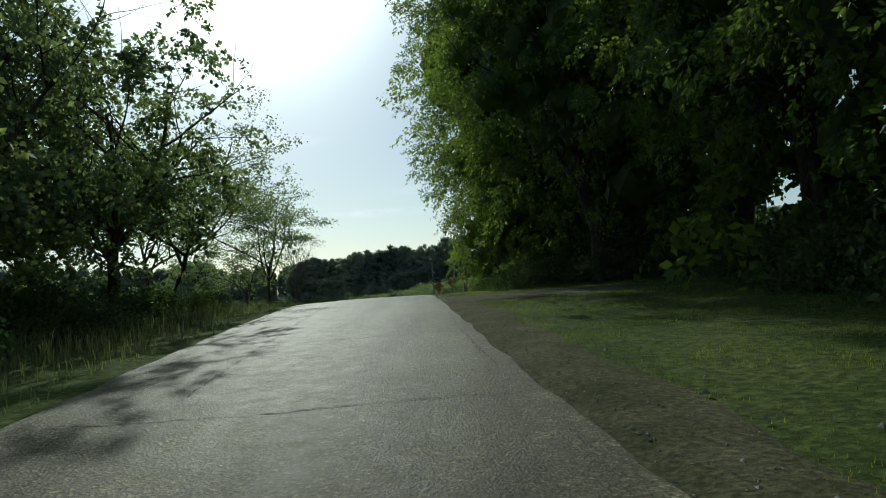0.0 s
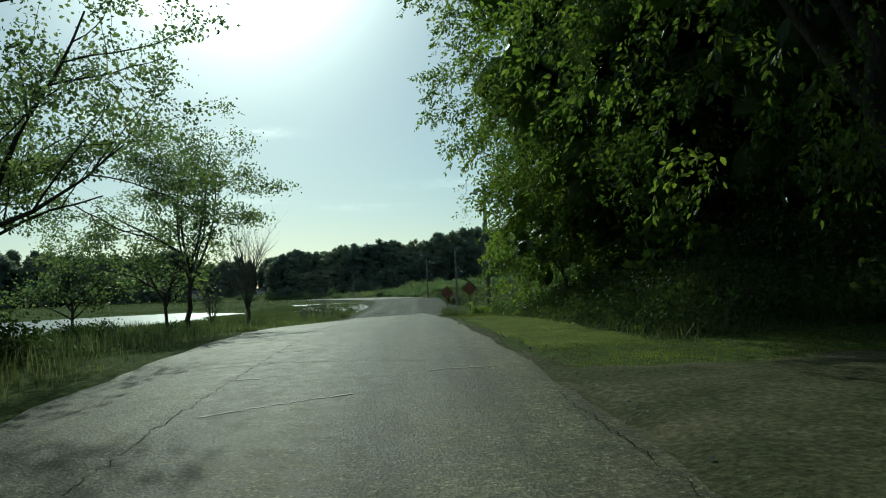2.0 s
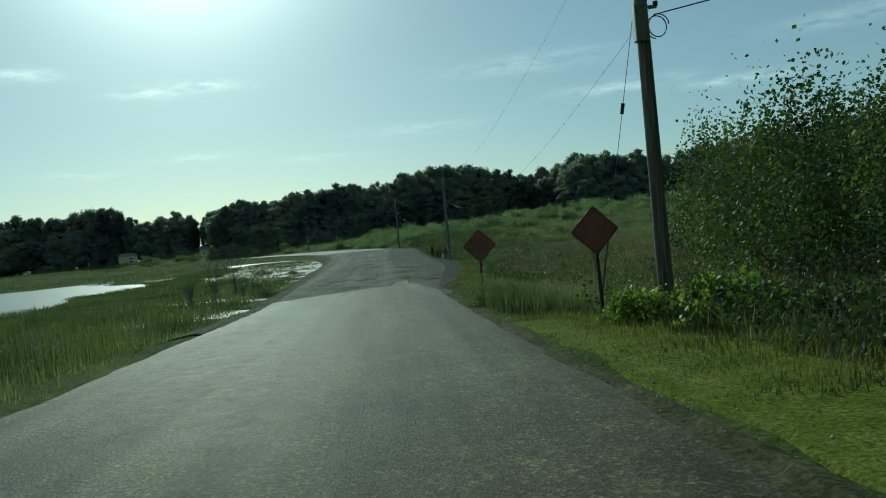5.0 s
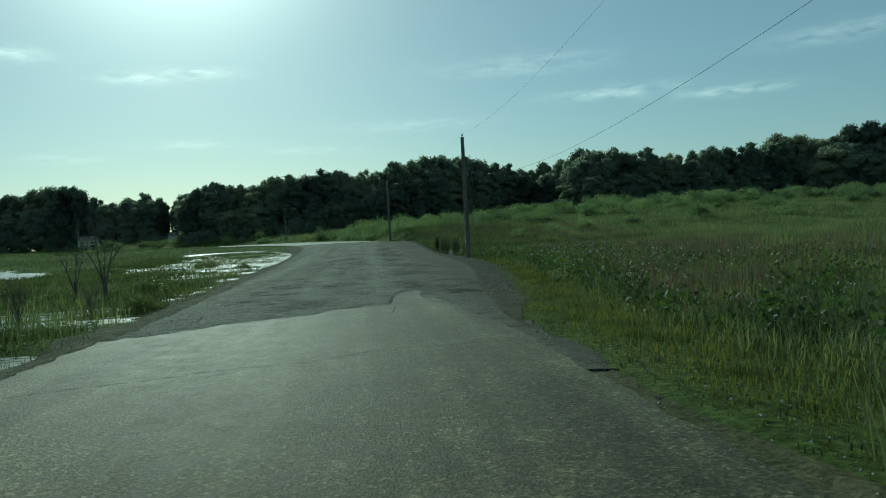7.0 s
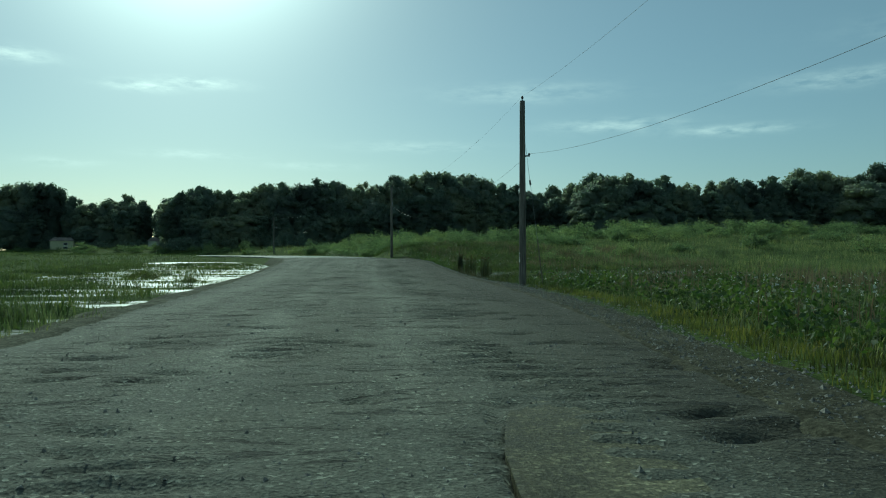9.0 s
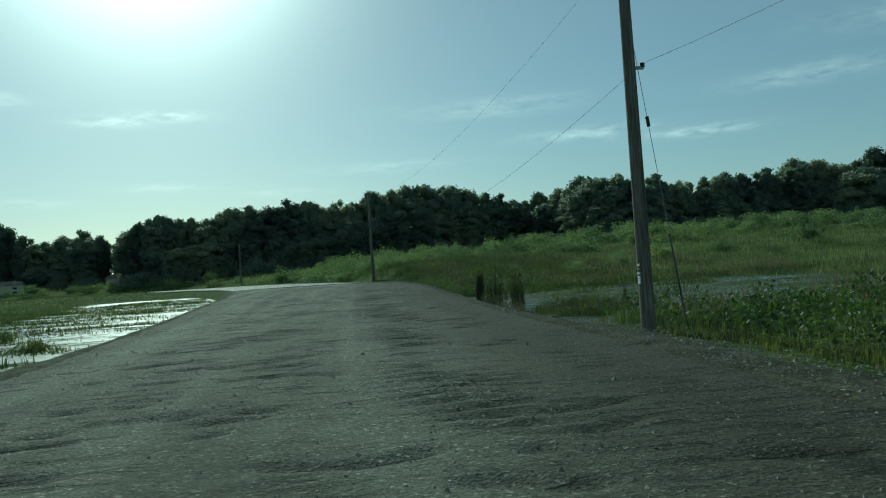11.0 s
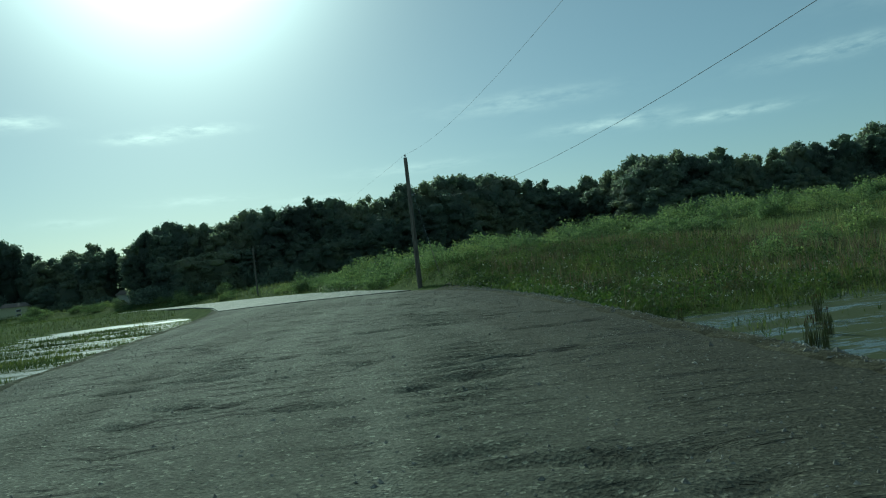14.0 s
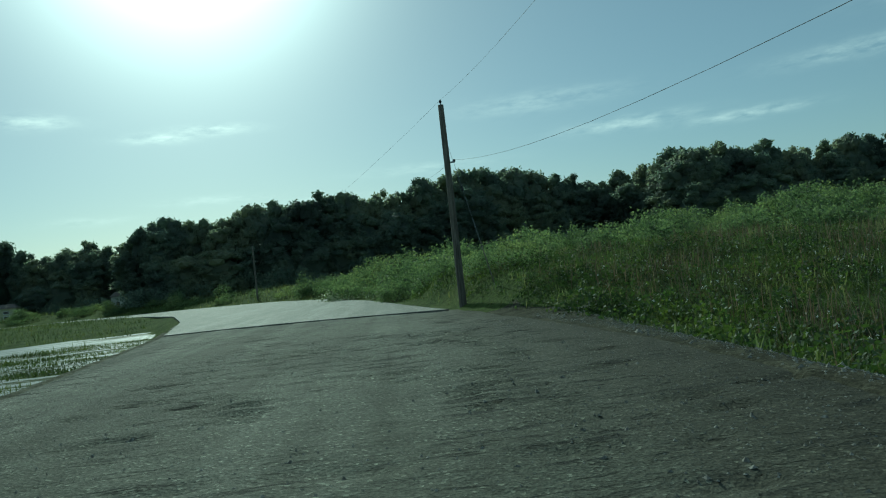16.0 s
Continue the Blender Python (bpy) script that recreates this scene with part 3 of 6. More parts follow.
def gravel_height(X, Y, U):
    z = grade(Y) + 0.05 * (1 - (2 * U - 1) ** 2) - 0.05
    z = z + 0.010 * lump(X, Y, 0.25, 2.0) + 0.012 * lump(X, Y, 0.55, 2.0) + 0.010 * lump(X, Y, 1.6, 6.0)
    band = np.exp(-((X + 4.6) / 0.9) ** 2) + np.exp(-((X + 1.2) / 0.8) ** 2)
    stretch = sstep(Y, 93, 97) * np.clip(1.8 * lump(X, Y * 0.6, 1.7, 1.0) + 0.25, 0, 1)
    z = z + 0.085 * (0.12 + band) * stretch * (np.abs(np.sin(Y * 7.0 + 1.4 * lump(X, Y, 0.9, 2.0) + 0.5 * X)) - 0.6)
    z = z - 0.15 * (1 - sstep(Y - asphalt_end(X), -0.5, -0.1)) * (1 - sstep(X - asphalt_right(Y + 1.5), -0.7, -0.35))
    lip = Y - asphalt_end(X)
    z = z - 0.05 * np.exp(-((lip - 0.35) / 0.28) ** 2) * np.clip(0.6 + 0.8 * lump(X, Y * 0, 0.7, 3.0), 0, 1) * (1 - sstep(X - asphalt_right(Y), -0.3, 0.3))
    # short scraped grooves across the wheel tracks
    rng = np.random.default_rng(77)
    for track, y0, wide in zip(rng.choice((-5.0, -1.3, -3.2, -6.4, 0.4), 230), rng.uniform(97, 172, 230), rng.uniform(0.15, 0.6, 230)):
        gx0 = track + rng.normal(0, 0.45)
        near_it = np.abs(Y - y0) < 0.7
        z[near_it] -= 0.075 * np.exp(-((X[near_it] - gx0) / wide) ** 4 - ((Y[near_it] - y0 - 0.12 * np.sin(3 * X[near_it])) / 0.12) ** 2)
    for px, py, r, d in ((-3.6, 99.5, 0.5, 0.05), (-5.5, 104, 0.6, 0.05), (-1.0, 108, 0.5, 0.04), (-6.0, 133, 0.5, 0.05), (-0.6, 129.5, 0.55, 0.05), (-4.8, 139, 0.5, 0.05), (-1.4, 152, 0.6, 0.05)):
        z = z - d * np.exp(-((X - px) ** 2 + (Y - py) ** 2 * 0.7) / r ** 2)
    return z


def gravel_place(U, Y):
    xl, xr = left_edge(Y), right_edge(Y)
    wob = 0.22 * lump(Y, Y * 0, 1.9, 1.0) + 0.10 * lump(Y, Y * 0, 0.5, 3.0)
    X = (xl - 0.2 + wob) * (1 - U) + (xr + 0.25 + wob) * U
    return np.stack([X, Y, gravel_height(X, Y, U)], -1)


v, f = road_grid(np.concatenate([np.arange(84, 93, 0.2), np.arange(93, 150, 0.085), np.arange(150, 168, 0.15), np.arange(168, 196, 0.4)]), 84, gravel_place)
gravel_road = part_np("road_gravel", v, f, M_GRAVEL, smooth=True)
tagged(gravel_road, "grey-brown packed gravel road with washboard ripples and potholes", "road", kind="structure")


def far_place(U, Y):
    xl, xr = left_edge(Y), right_edge(Y)
    X = xl * (1 - U) + xr * U
    Y2 = Y - 0.5 * (X - xl) * sstep(198 - Y, 0, 16)
    X = left_edge(Y2) * (1 - U) + right_edge(Y2) * U
    return np.stack([X, Y2, grade(Y2) + 0.05 * (1 - (2 * U - 1) ** 2)], -1)


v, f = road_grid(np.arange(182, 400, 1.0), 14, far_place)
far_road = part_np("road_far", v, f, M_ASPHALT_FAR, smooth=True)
tagged(far_road, "smooth asphalt road bending away to the wood, its sky sheen painted pale", "road", kind="structure")


def crack(points, width, seed):
    """A dark open crack as a thin ragged ribbon on the asphalt."""
    rng = np.random.default_rng(seed)
    pts = np.array(points, float)
    s = np.concatenate([[0], np.cumsum(np.linalg.norm(np.diff(pts, axis=0), axis=1))])
    q = np.arange(0, s[-1], 0.10)
    x, y = np.interp(q, s, pts[:, 0]), np.interp(q, s, pts[:, 1])
    ok = (x < asphalt_right(y) - 0.12) & (x > left_edge(y) + 0.2)
    q, x, y = q[ok], x[ok], y[ok]
    x, y = x + rng.normal(0, 0.02, len(q)), y + rng.normal(0, 0.025, len(q))
    w = 0.45 * width * np.clip(rng.normal(1, 0.5, len(q)), 0.15, 2.2)
    d = np.stack([np.gradient(x), np.gradient(y)], -1)
    d /= np.linalg.norm(d, axis=1)[:, None] + 1e-9
    n = np.stack([-d[:, 1], d[:, 0]], -1)
    u = (x - left_edge(y)) / (right_edge(y) - left_edge(y))
    z = grade(y) + 0.05 * (1 - (2 * u - 1) ** 2) - 0.02 + asphalt_wear(x, y) + 0.006
    a = np.stack([x + n[:, 0] * w, y + n[:, 1] * w, z], -1)
    b = np.stack([x - n[:, 0] * w, y - n[:, 1] * w, z], -1)
    k = np.arange(len(q) - 1)
    m = len(q)
    return np.concatenate([a, b]), np.stack([k, k + 1, m + k + 1, m + k], 1)


CRACKS = [([(-7.3, 84.9), (-4.8, 85.7), (-3.5, 85.95), (-2.5, 86.7), (-0.4, 86.95)], 0.014),
          ([(-6.6, 57.5), (-4, 57.2), (-1.5, 57.9)], 0.014), ([(-2.7, 53.3), (-1.75, 53.0)], 0.035), ([(-3.2, 47.2), (-0.9, 47.8), (-0.2, 47.5)], 0.011),
          ([(-2.9, 8.0), (-3.3, 16), (-4.0, 26), (-4.3, 38), (-4.6, 50)], 0.009), ([(-4.6, 12.6), (-2.5, 13.0), (0.6, 13.4)], 0.016),
          ([(-5.9, 31.0), (-3.9, 31.6), (-1.4, 31.2)], 0.018), ([(-5.1, 22.0), (-2, 22.5), (0.2, 22.2)], 0.014), ([(-7.6, 74.0), (-5, 74.6), (-2, 74.2), (-0.3, 74.5)], 0.014),
          ([(-4.0, 7.2), (-2.0, 7.0), (1.0, 7.3)], 0.016), ([(0.75, 9.0), (0.45, 14.0), (0.35, 20), (0.0, 28)], 0.008)]
SEALS = [([(-4.3, 33.4), (-3.7, 33.45)], 0.05), ([(-1.5, 33.1), (-0.9, 33.3)], 0.05), ([(-1.4, 30.0), (-0.45, 30.15)], 0.05), ([(-4.15, 29.8), (-3.6, 29.85)], 0.06), ([(-3.8, 27.2), (-3.0, 27.8), (-2.3, 28.2)], 0.04)]
for i, (pts, w) in enumerate(CRACKS):
    v, f = crack(pts, w, 40 + i)
    part_np("crack", v, f, M_TAR, road)

for i, (pts, w) in enumerate(SEALS):
    v, f = crack(pts, w, 70 + i)
    part_np("sealed_joint", v, f, M_SEAL, road, "tar joint with the sun's glint painted pale")

# worn dirt entrance on the right verge
def dirt_place(U, Y):
    X = right_edge(Y) - 0.5 + U * (9.0 - 0.25 * np.abs(Y - 27)) + 0.5 * lump(Y, U * 3, 1.7, 2.0) * U
    return np.stack([X, Y + 0.6 * lump(X, U, 1.5, 1.0), land(X, Y) + 0.05 - 0.09 * np.clip(np.maximum(np.abs(Y - 26.5) / 4.0, U) - 0.7, 0, 1) / 0.3], -1)


v, f = road_grid(np.arange(21.5, 31.6, 0.2), 40, dirt_place)
drive = part_np("driveway", v, f, M_WORN, smooth=True)
tagged(drive, "bare brown dirt entrance with sparse grass beside the road", "driveway", kind="structure")


def shoulder_place(U, Y):
    X = right_edge(Y) - 0.45 + U * (0.75 + 0.25 * lump(Y, Y * 0, 3.0, 5.0) + 1.2 * (1 - sstep(Y, 20, 34)))
    return np.stack([X, Y, land(X, Y) + 0.035 - 0.10 * np.clip(U - 0.6, 0, 1) / 0.4], -1)


v, f = road_grid(np.arange(-30, 90, 0.3), 12, shoulder_place)
shoulder = part_np("shoulder", v, f, M_WORN, smooth=True)
tagged(shoulder, "crumbling dirt and gravel shoulder along the asphalt", "shoulder", kind="structure")


def bank_left(U, Y):
    X = left_edge(Y) + 0.15 - U * (2.1 + 0.35 * lump(Y, Y * 0, 2.2, 4.0))
    return np.stack([X, Y, land(X, Y) + 0.05 - 0.12 * np.clip(U - 0.75, 0, 1) / 0.25 - 0.10 * np.clip(0.2 - U, 0, 1) / 0.2], -1)


def bank_right(U, Y):
    X = right_edge(Y) - 0.15 + U * (1.55 + 0.3 * lump(Y, Y * 0, 2.0, 2.0)) * sstep(Y, 86, 98)
    return np.stack([X, Y, land(X, Y) + 0.05 - 0.12 * np.clip(U - 0.75, 0, 1) / 0.25 - 0.10 * np.clip(0.2 - U, 0, 1) / 0.2], -1)


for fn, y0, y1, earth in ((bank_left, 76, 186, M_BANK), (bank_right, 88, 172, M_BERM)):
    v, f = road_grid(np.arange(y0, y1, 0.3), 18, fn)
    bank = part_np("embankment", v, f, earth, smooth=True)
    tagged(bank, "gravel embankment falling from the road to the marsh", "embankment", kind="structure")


def lawn_place(U, Y):
    X = right_edge(Y) + 0.25 + 0.18 * lump(Y, Y * 0, 1.1, 3.0) + U * (2.3 + 0.25 * lump(Y, Y * 0, 3.0, 1.0))
    return np.stack([X, Y, land(X, Y) + 0.03 - 0.10 * np.clip(33.0 - Y, 0, 1.5) - 0.10 * np.clip(Y - 69.5, 0, 1.5) - 0.06 * np.clip(np.abs(U - 0.5) - 0.46, 0, 1) / 0.04], -1)


v, f = road_grid(np.arange(31.5, 71, 0.4), 26, lawn_place)
lawn = part_np("lawn", v, f, M_TURF, smooth=True)
tagged(lawn, "short bright yellow-green mown turf on the verge", "lawn", kind="structure")


# ---------------------------------------------------------------- loose stones
def pebbles(rng, pts, size):
    """Small angular stones sitting on given points."""
    base = np.array([(1, 0, -0.2), (-1, 0, -0.2), (0, 1, -0.2), (0, -1, -0.2), (0, 0, 0.7)], float)
    tri = np.array([(0, 2, 4), (2, 1, 4), (1, 3, 4), (3, 0, 4)])
    n = len(pts)
    s = size * rng.lognormal(0, 0.45, (n, 1, 1)) * rng.uniform(0.6, 1.2, (n, 1, 3))
    a = rng.uniform(0, 6.28, n)
    v = base[None] * s + rng.normal(0, 0.15, (n, 5, 3)) * s
    c, sn = np.cos(a)[:, None], np.sin(a)[:, None]
    v = np.stack([v[..., 0] * c - v[..., 1] * sn, v[..., 0] * sn + v[..., 1] * c, v[..., 2]], -1) + pts[:, None]
    return v.reshape(-1, 3), (tri[None] + 5 * np.arange(n)[:, None, None]).reshape(-1, 3)


rng = np.random.default_rng(11)
n = 30000
py = rng.uniform(92, 168, n)
side = rng.random(n)
pu = np.where(side < 0.45, rng.beta(6, 1.2, n), np.where(side < 0.7, rng.beta(1.2, 6, n), rng.random(n)))
px = left_edge(py) * (1 - pu) + right_edge(py) * pu
v, f = pebbles(rng, np.stack([px, py, gravel_height(px, py, pu) + 0.002], -1), 0.012)
stones = part_np("gravel_stones", v, f, M_STONE)
tagged(stones, "loose grey stones scattered over the gravel road", "gravel", kind="stuff")
n = 13000
py = rng.uniform(96, 168, n)
px = right_edge(py) + 0.1 + rng.gamma(2.0, 0.32, n)
v, f = pebbles(rng, np.stack([px, py, land(px, py) + 0.045], -1), 0.021)
stones = part_np("gravel_stones", v, f, M_STONE)
tagged(stones, "pale broken stones spilled down the gravel bank", "gravel", kind="stuff")
n = 2500
py = rng.uniform(2, 90, n)
px = right_edge(py) - 0.2 + rng.gamma(1.5, 0.5, n)
v, f = pebbles(rng, np.stack([px, py, land(px, py) + 0.04], -1), 0.013)
stones = part_np("gravel_stones", v, f, M_STONE)
tagged(stones, "loose stones on the dirt shoulder", "gravel", kind="stuff")


# ---------------------------------------------------------------- grass
def blades(rng, x, y, height, width, lean=0.35, simple=False):
    """Bent grass blades standing on the land: two faces each."""
    n = len(x)
    h = height * rng.uniform(0.55, 1.25, n)
    a = rng.uniform(0, 2 * math.pi, n)
    d = np.stack([np.cos(a), np.sin(a), 0 * a], -1)
    b = np.stack([-np.sin(a), np.cos(a), 0 * a], -1)
    l = lean * rng.uniform(0.2, 1.6, n)
    w = (width * rng.uniform(0.6, 1.3, n))[:, None]
    p = np.stack([x, y, land(x, y) - 0.01], -1)
    mid = p + d * (h * l * 0.35)[:, None] + np.stack([0 * h, 0 * h, h * 0.6], -1)
    tip = p + d * (h * l)[:, None] + np.stack([0 * h, 0 * h, h * (1 - 0.25 * l)], -1)
    if simple:
        return np.stack([p - b * w, p + b * w, tip], 1).reshape(-1, 3), [np.arange(3 * n).reshape(-1, 3)]
    v = np.stack([p - b * w, p + b * w, mid + b * w * 0.7, mid - b * w * 0.7, tip], 1).reshape(-1, 3)
    k = 5 * np.arange(n)[:, None]
    return v, [k + np.array([[0, 1, 2, 3]]), k + np.array([[3, 2, 4]])]


def scatter(rng, n, x0, x1, y0, y1, keep):
    x, y = rng.uniform(x0, x1, n), rng.uniform(y0, y1, n)
    ok = keep(x, y) > rng.random(n)
    return x[ok], y[ok]


def grass_patch(name, seed, n, box, keep, height, width, mat, label, lean=0.35, simple=False):
    rng = np.random.default_rng(seed)
    x, y = scatter(rng, n, *box, keep)
    hh = height(x, y) if callable(height) else height
    v, f = blades(rng, x, y, hh, width, lean, simple)
    return tagged(part_np(name, v, f, mat), label, "grass", kind="stuff")


def off_r(x, y):
    return x - right_edge(y)


def off_l(x, y):
    return left_edge(y) - x


def clumpy(x, y, s, seed):
    return np.clip(0.55 + 0.7 * lump(x, y, s, seed), 0.05, 1)


grass_patch("lawn_grass", 1, 230000, (0, 9, 0, 74),
            lambda x, y: sstep(off_r(x, y), 0.05, 0.6) * (1 - sstep(y, 32, 34) * sstep(off_r(x, y), 2.4, 2.9)) * (0.6 + 0.4 * clumpy(x, y, 0.7, 1)) * (1 - 0.5 * sstep(3.2 - np.abs(y - 26.5), 0, 1.5)) * np.clip(sstep(y, 27, 33) + 0.55 + 0.8 * lump(x, y, 1.6, 2), 0.15, 1),
            0.06, 0.006, M_LAWN, "short bright green mown grass on the verge", 0.35, True)
grass_patch("verge_grass", 2, 80000, (-18, -3, -8, 112),
            lambda x, y: sstep(off_l(x, y), 0.15, 0.9) * clumpy(x, y, 0.9, 2) * (1 - 0.7 * sstep(off_l(x, y), 5, 8)),
            lambda x, y: 0.16 + 0.5 * sstep(off_l(x, y), 0.6, 3.0), 0.010, M_GRASS, "rough green grass beside the road")
grass_patch("meadow_grass", 3, 150000, (0, 16, 58, 128),
            lambda x, y: sstep(off_r(x, y) - 0.3 * sstep(y, 90, 104), 1.8, 3.4) * sstep(y, 58, 72) * (0.3 + 0.7 * clumpy(x, y, 1.2, 3)) * (1 - sstep(off_r(x, y), 8, 18) * 0.75),
            lambda x, y: (0.14 + 0.44 * sstep(off_r(x, y), 0.9, 3.6) * (1 - 0.55 * sstep(y, 108, 122))) * (0.8 + 0.3 * lump(x, y, 2.5, 4)), 0.009, M_GRASS, "tall green meadow grass", 0.65)
grass_patch("meadow_grass", 4, 90000, (12, 75, 66, 160),
            lambda x, y: (0.25 + 0.75 * clumpy(x, y, 3.0, 5)) * (1 - sstep(y, 128, 134) * (1 - sstep(x, 22, 32))),
            lambda x, y: 0.75 + 0.2 * lump(x, y, 5, 4), 0.026, M_GRASS, "tall green meadow grass", 0.35, True)
grass_patch("meadow_grass", 5, 110000, (-14, 110, 152, 232),
            lambda x, y: sstep(off_r(x, y), 0.5, 1.5) * (0.3 + 0.7 * clumpy(x, y, 3.0, 6)) * sstep(land(x, y), WATER_Z, WATER_Z + 0.12),
            lambda x, y: (0.6 + 0.2 * lump(x, y, 5, 4)) * (0.5 + 0.5 * sstep(off_r(x, y), 2, 10)), 0.03, M_GRASS, "tall green meadow grass below the shrubs", 0.35, True)
grass_patch("marsh_grass", 6, 170000, (-34, -8, 92, 190),
            lambda x, y: sstep(off_l(x, y), 1.5, 2.4) * sstep(land(x, y), WATER_Z - 0.05, WATER_Z + 0.05) * np.clip(0.7 + 0.8 * lump(x * 0.5, y * 2.0, 1.6, 8), 0.1, 1),
            lambda x, y: 0.32 + 0.18 * lump(x, y, 4, 2), 0.014, M_MARSH, "marsh grass standing in shallow water", 0.5)
grass_patch("bank_grass", 15, 60000, (-110, 4, 192, 345),
            lambda x, y: sstep(off_r(x, y), 0.2, 0.8) * (1 - sstep(off_r(x, y), 20, 34)) * (0.5 + 0.5 * clumpy(x, y, 2.0, 3)),
            lambda x, y: 0.35 + 0.5 * sstep(off_r(x, y), 0.5, 4.0), 0.05, M_GRASS, "rough grass beyond the bend of the road", 0.5, True)
grass_patch("marsh_grass", 19, 130000, (-30, -9, 90, 200),
            lambda x, y: sstep(off_l(x, y), 1.7, 2.6) * np.clip(2.2 * lump(x * 0.22, y, 1.7, 4) + 0.35 - 0.22 * sstep(y, 118, 150), 0, 1),
            lambda x, y: 0.19 + 0.09 * lump(x, y, 3, 2) + np.clip(WATER_Z - land(x, y), 0, 1), 0.04, M_MARSH, "strips of low marsh grass standing in the water", 0.6, True)
grass_patch("tall_grass", 24, 15000, (0.2, 4.5, 70.5, 80.0), lambda x, y: sstep(off_r(x, y), 0.25, 0.6) * (1 - sstep(np.abs(y - 75.8), 3.2, 4.6)) * (0.5 + 0.5 * clumpy(x, y, 0.6, 2)),
            lambda x, y: 0.8 + 0.2 * lump(x, y, 1.2, 4), 0.007, M_GRASS, "tall rank grass round the sign post", 0.6)
grass_patch("pond_grass", 20, 46000, (3.5, 30, 126, 158),
            lambda x, y: sstep(off_r(x, y), 2.2, 3.4) * np.clip(1.9 * lump(x * 0.5, y, 1.8, 6) + 0.25, 0, 1) * (1 - sstep(land(x, y), WATER_Z, WATER_Z + 0.1)),
            lambda x, y: 0.16 + 0.09 * lump(x, y, 3, 2) + np.clip(WATER_Z - land(x, y), 0, 1), 0.03, M_MARSH, "strips of low marsh grass in the weedy pond", 0.5, True)
grass_patch("marsh_grass", 7, 110000, (-150, -20, 84, 300),
            lambda x, y: sstep(off_l(x, y), 1, 4) * sstep(land(x, y), WATER_Z - 0.02, WATER_Z + 0.06) * (0.25 + 0.75 * clumpy(x, y * 2, 4.0, 9)),
            lambda x, y: 0.5 + 0.2 * lump(x, y, 7, 2), 0.035, M_MARSH, "pale green marsh grass across the flats", 0.5, True)
grass_patch("pond_grass", 8, 120000, (2.5, 30, 122, 162),
            lambda x, y: sstep(off_r(x, y), 1.3, 2.2) * sstep(land(x, y), WATER_Z - 0.07, WATER_Z + 0.05) * np.clip(0.5 + 0.8 * lump(x, y, 1.3, 12), 0.05, 1),
            lambda x, y: 0.34 + 0.15 * lump(x, y, 2, 3), 0.012, M_MARSH, "marsh grass round the weedy pond", 0.45)
grass_patch("seed_stalks", 16, 62000, (1, 24, 62, 130),
            lambda x, y: sstep(off_r(x, y), 2.5, 5) * np.clip(0.3 + 1.2 * lump(x, y, 4.0, 6), 0, 1),
            lambda x, y: 0.85 + 0.2 * lump(x, y, 3, 4), 0.010, M_SEED, "brown grass stalks gone to seed in the meadow", 0.25)
grass_patch("seed_stalks", 17, 13000, (3, 30, 146, 182),
            lambda x, y: sstep(off_r(x, y), 1.5, 4) * np.clip(0.3 + 1.2 * lump(x, y, 4.0, 6), 0, 1) * sstep(land(x, y), WATER_Z, WATER_Z + 0.1),
            lambda x, y: 0.85 + 0.2 * lump(x, y, 3, 4), 0.012, M_SEED, "brown grass stalks gone to seed on the bank", 0.25)
grass_patch("lake_reeds", 9, 26000, (-34, -9, 62, 92),
            lambda x, y: sstep(off_l(x, y), 2, 3.5) * clumpy(x, y, 1.2, 14),
            lambda x, y: 0.8 + 0.3 * lump(x, y, 2, 3), 0.014, M_MARSH, "tall reeds at the lake shore", 0.3)


def weeds(name, seed, n, box, keep, height, leaf, mat, label):
    """Broad-leaved weeds: leafy clumps of uneven height."""
    rng = np.random.default_rng(seed)
    x, y = scatter(rng, n, *box, keep)
    h = height * rng.uniform(0.4, 1.3, len(x)) * (0.75 + 0.4 * lump(x, y, 1.8, 3))
    per = 14
    c = np.stack([x, y, land(x, y)], -1).repeat(per, 0)
    k = rng.random(len(c))
    c[:, 2] += k * h.repeat(per)
    c[:, :2] += rng.normal(0, 0.10, (len(c), 2)) * (1.3 - k)[:, None] * (1 + h.repeat(per))[:, None]
    v, f = leaves(rng, c, leaf, 0.1)
    return tagged(part_np(name, v, f, mat), label, "weeds", kind="stuff")


grass_patch("edge_grass", 12, 90000, (-1.5, 5, 60, 122),
            lambda x, y: sstep(off_r(x, y) - 1.2 * sstep(y, 90, 104), 0.05, 0.7) * (1 - sstep(off_r(x, y), 2.8, 4.4)) * (0.35 + 0.65 * clumpy(x, y, 0.6, 3)),
            lambda x, y: 0.07 + 0.12 * sstep(off_r(x, y), 0.5, 2.0), 0.010, M_VERGE, "short olive-green turf along the road edge")
weeds("weeds", 51, 13000, (0.5, 16, 60, 128), lambda x, y: sstep(off_r(x, y), 2.2, 3.6) * np.clip(0.15 + lump(x, y, 1.9, 9) + 0.7 * sstep(y, 94, 102) * (1 - sstep(off_r(x, y), 4, 8)), 0.05, 1), 0.78, 0.12, M_WEED, "rough broad-leaved weeds in the meadow grass")
weeds("weeds", 57, 110, (0.12, 0.8, 75.8, 76.9), lambda x, y: 1 + 0 * x, 1.0, 0.06, M_GRASS, "rank leafy weeds hiding the foot of the sign")
weeds("weeds", 55, 330, (0.2, 4.5, 70.5, 80.0), lambda x, y: sstep(off_r(x, y), 0.3, 0.7) * (1 - sstep(np.abs(y - 75.8), 3.0, 4.4)), 0.85, 0.075, M_GRASS, "tall leafy weeds round the sign post")
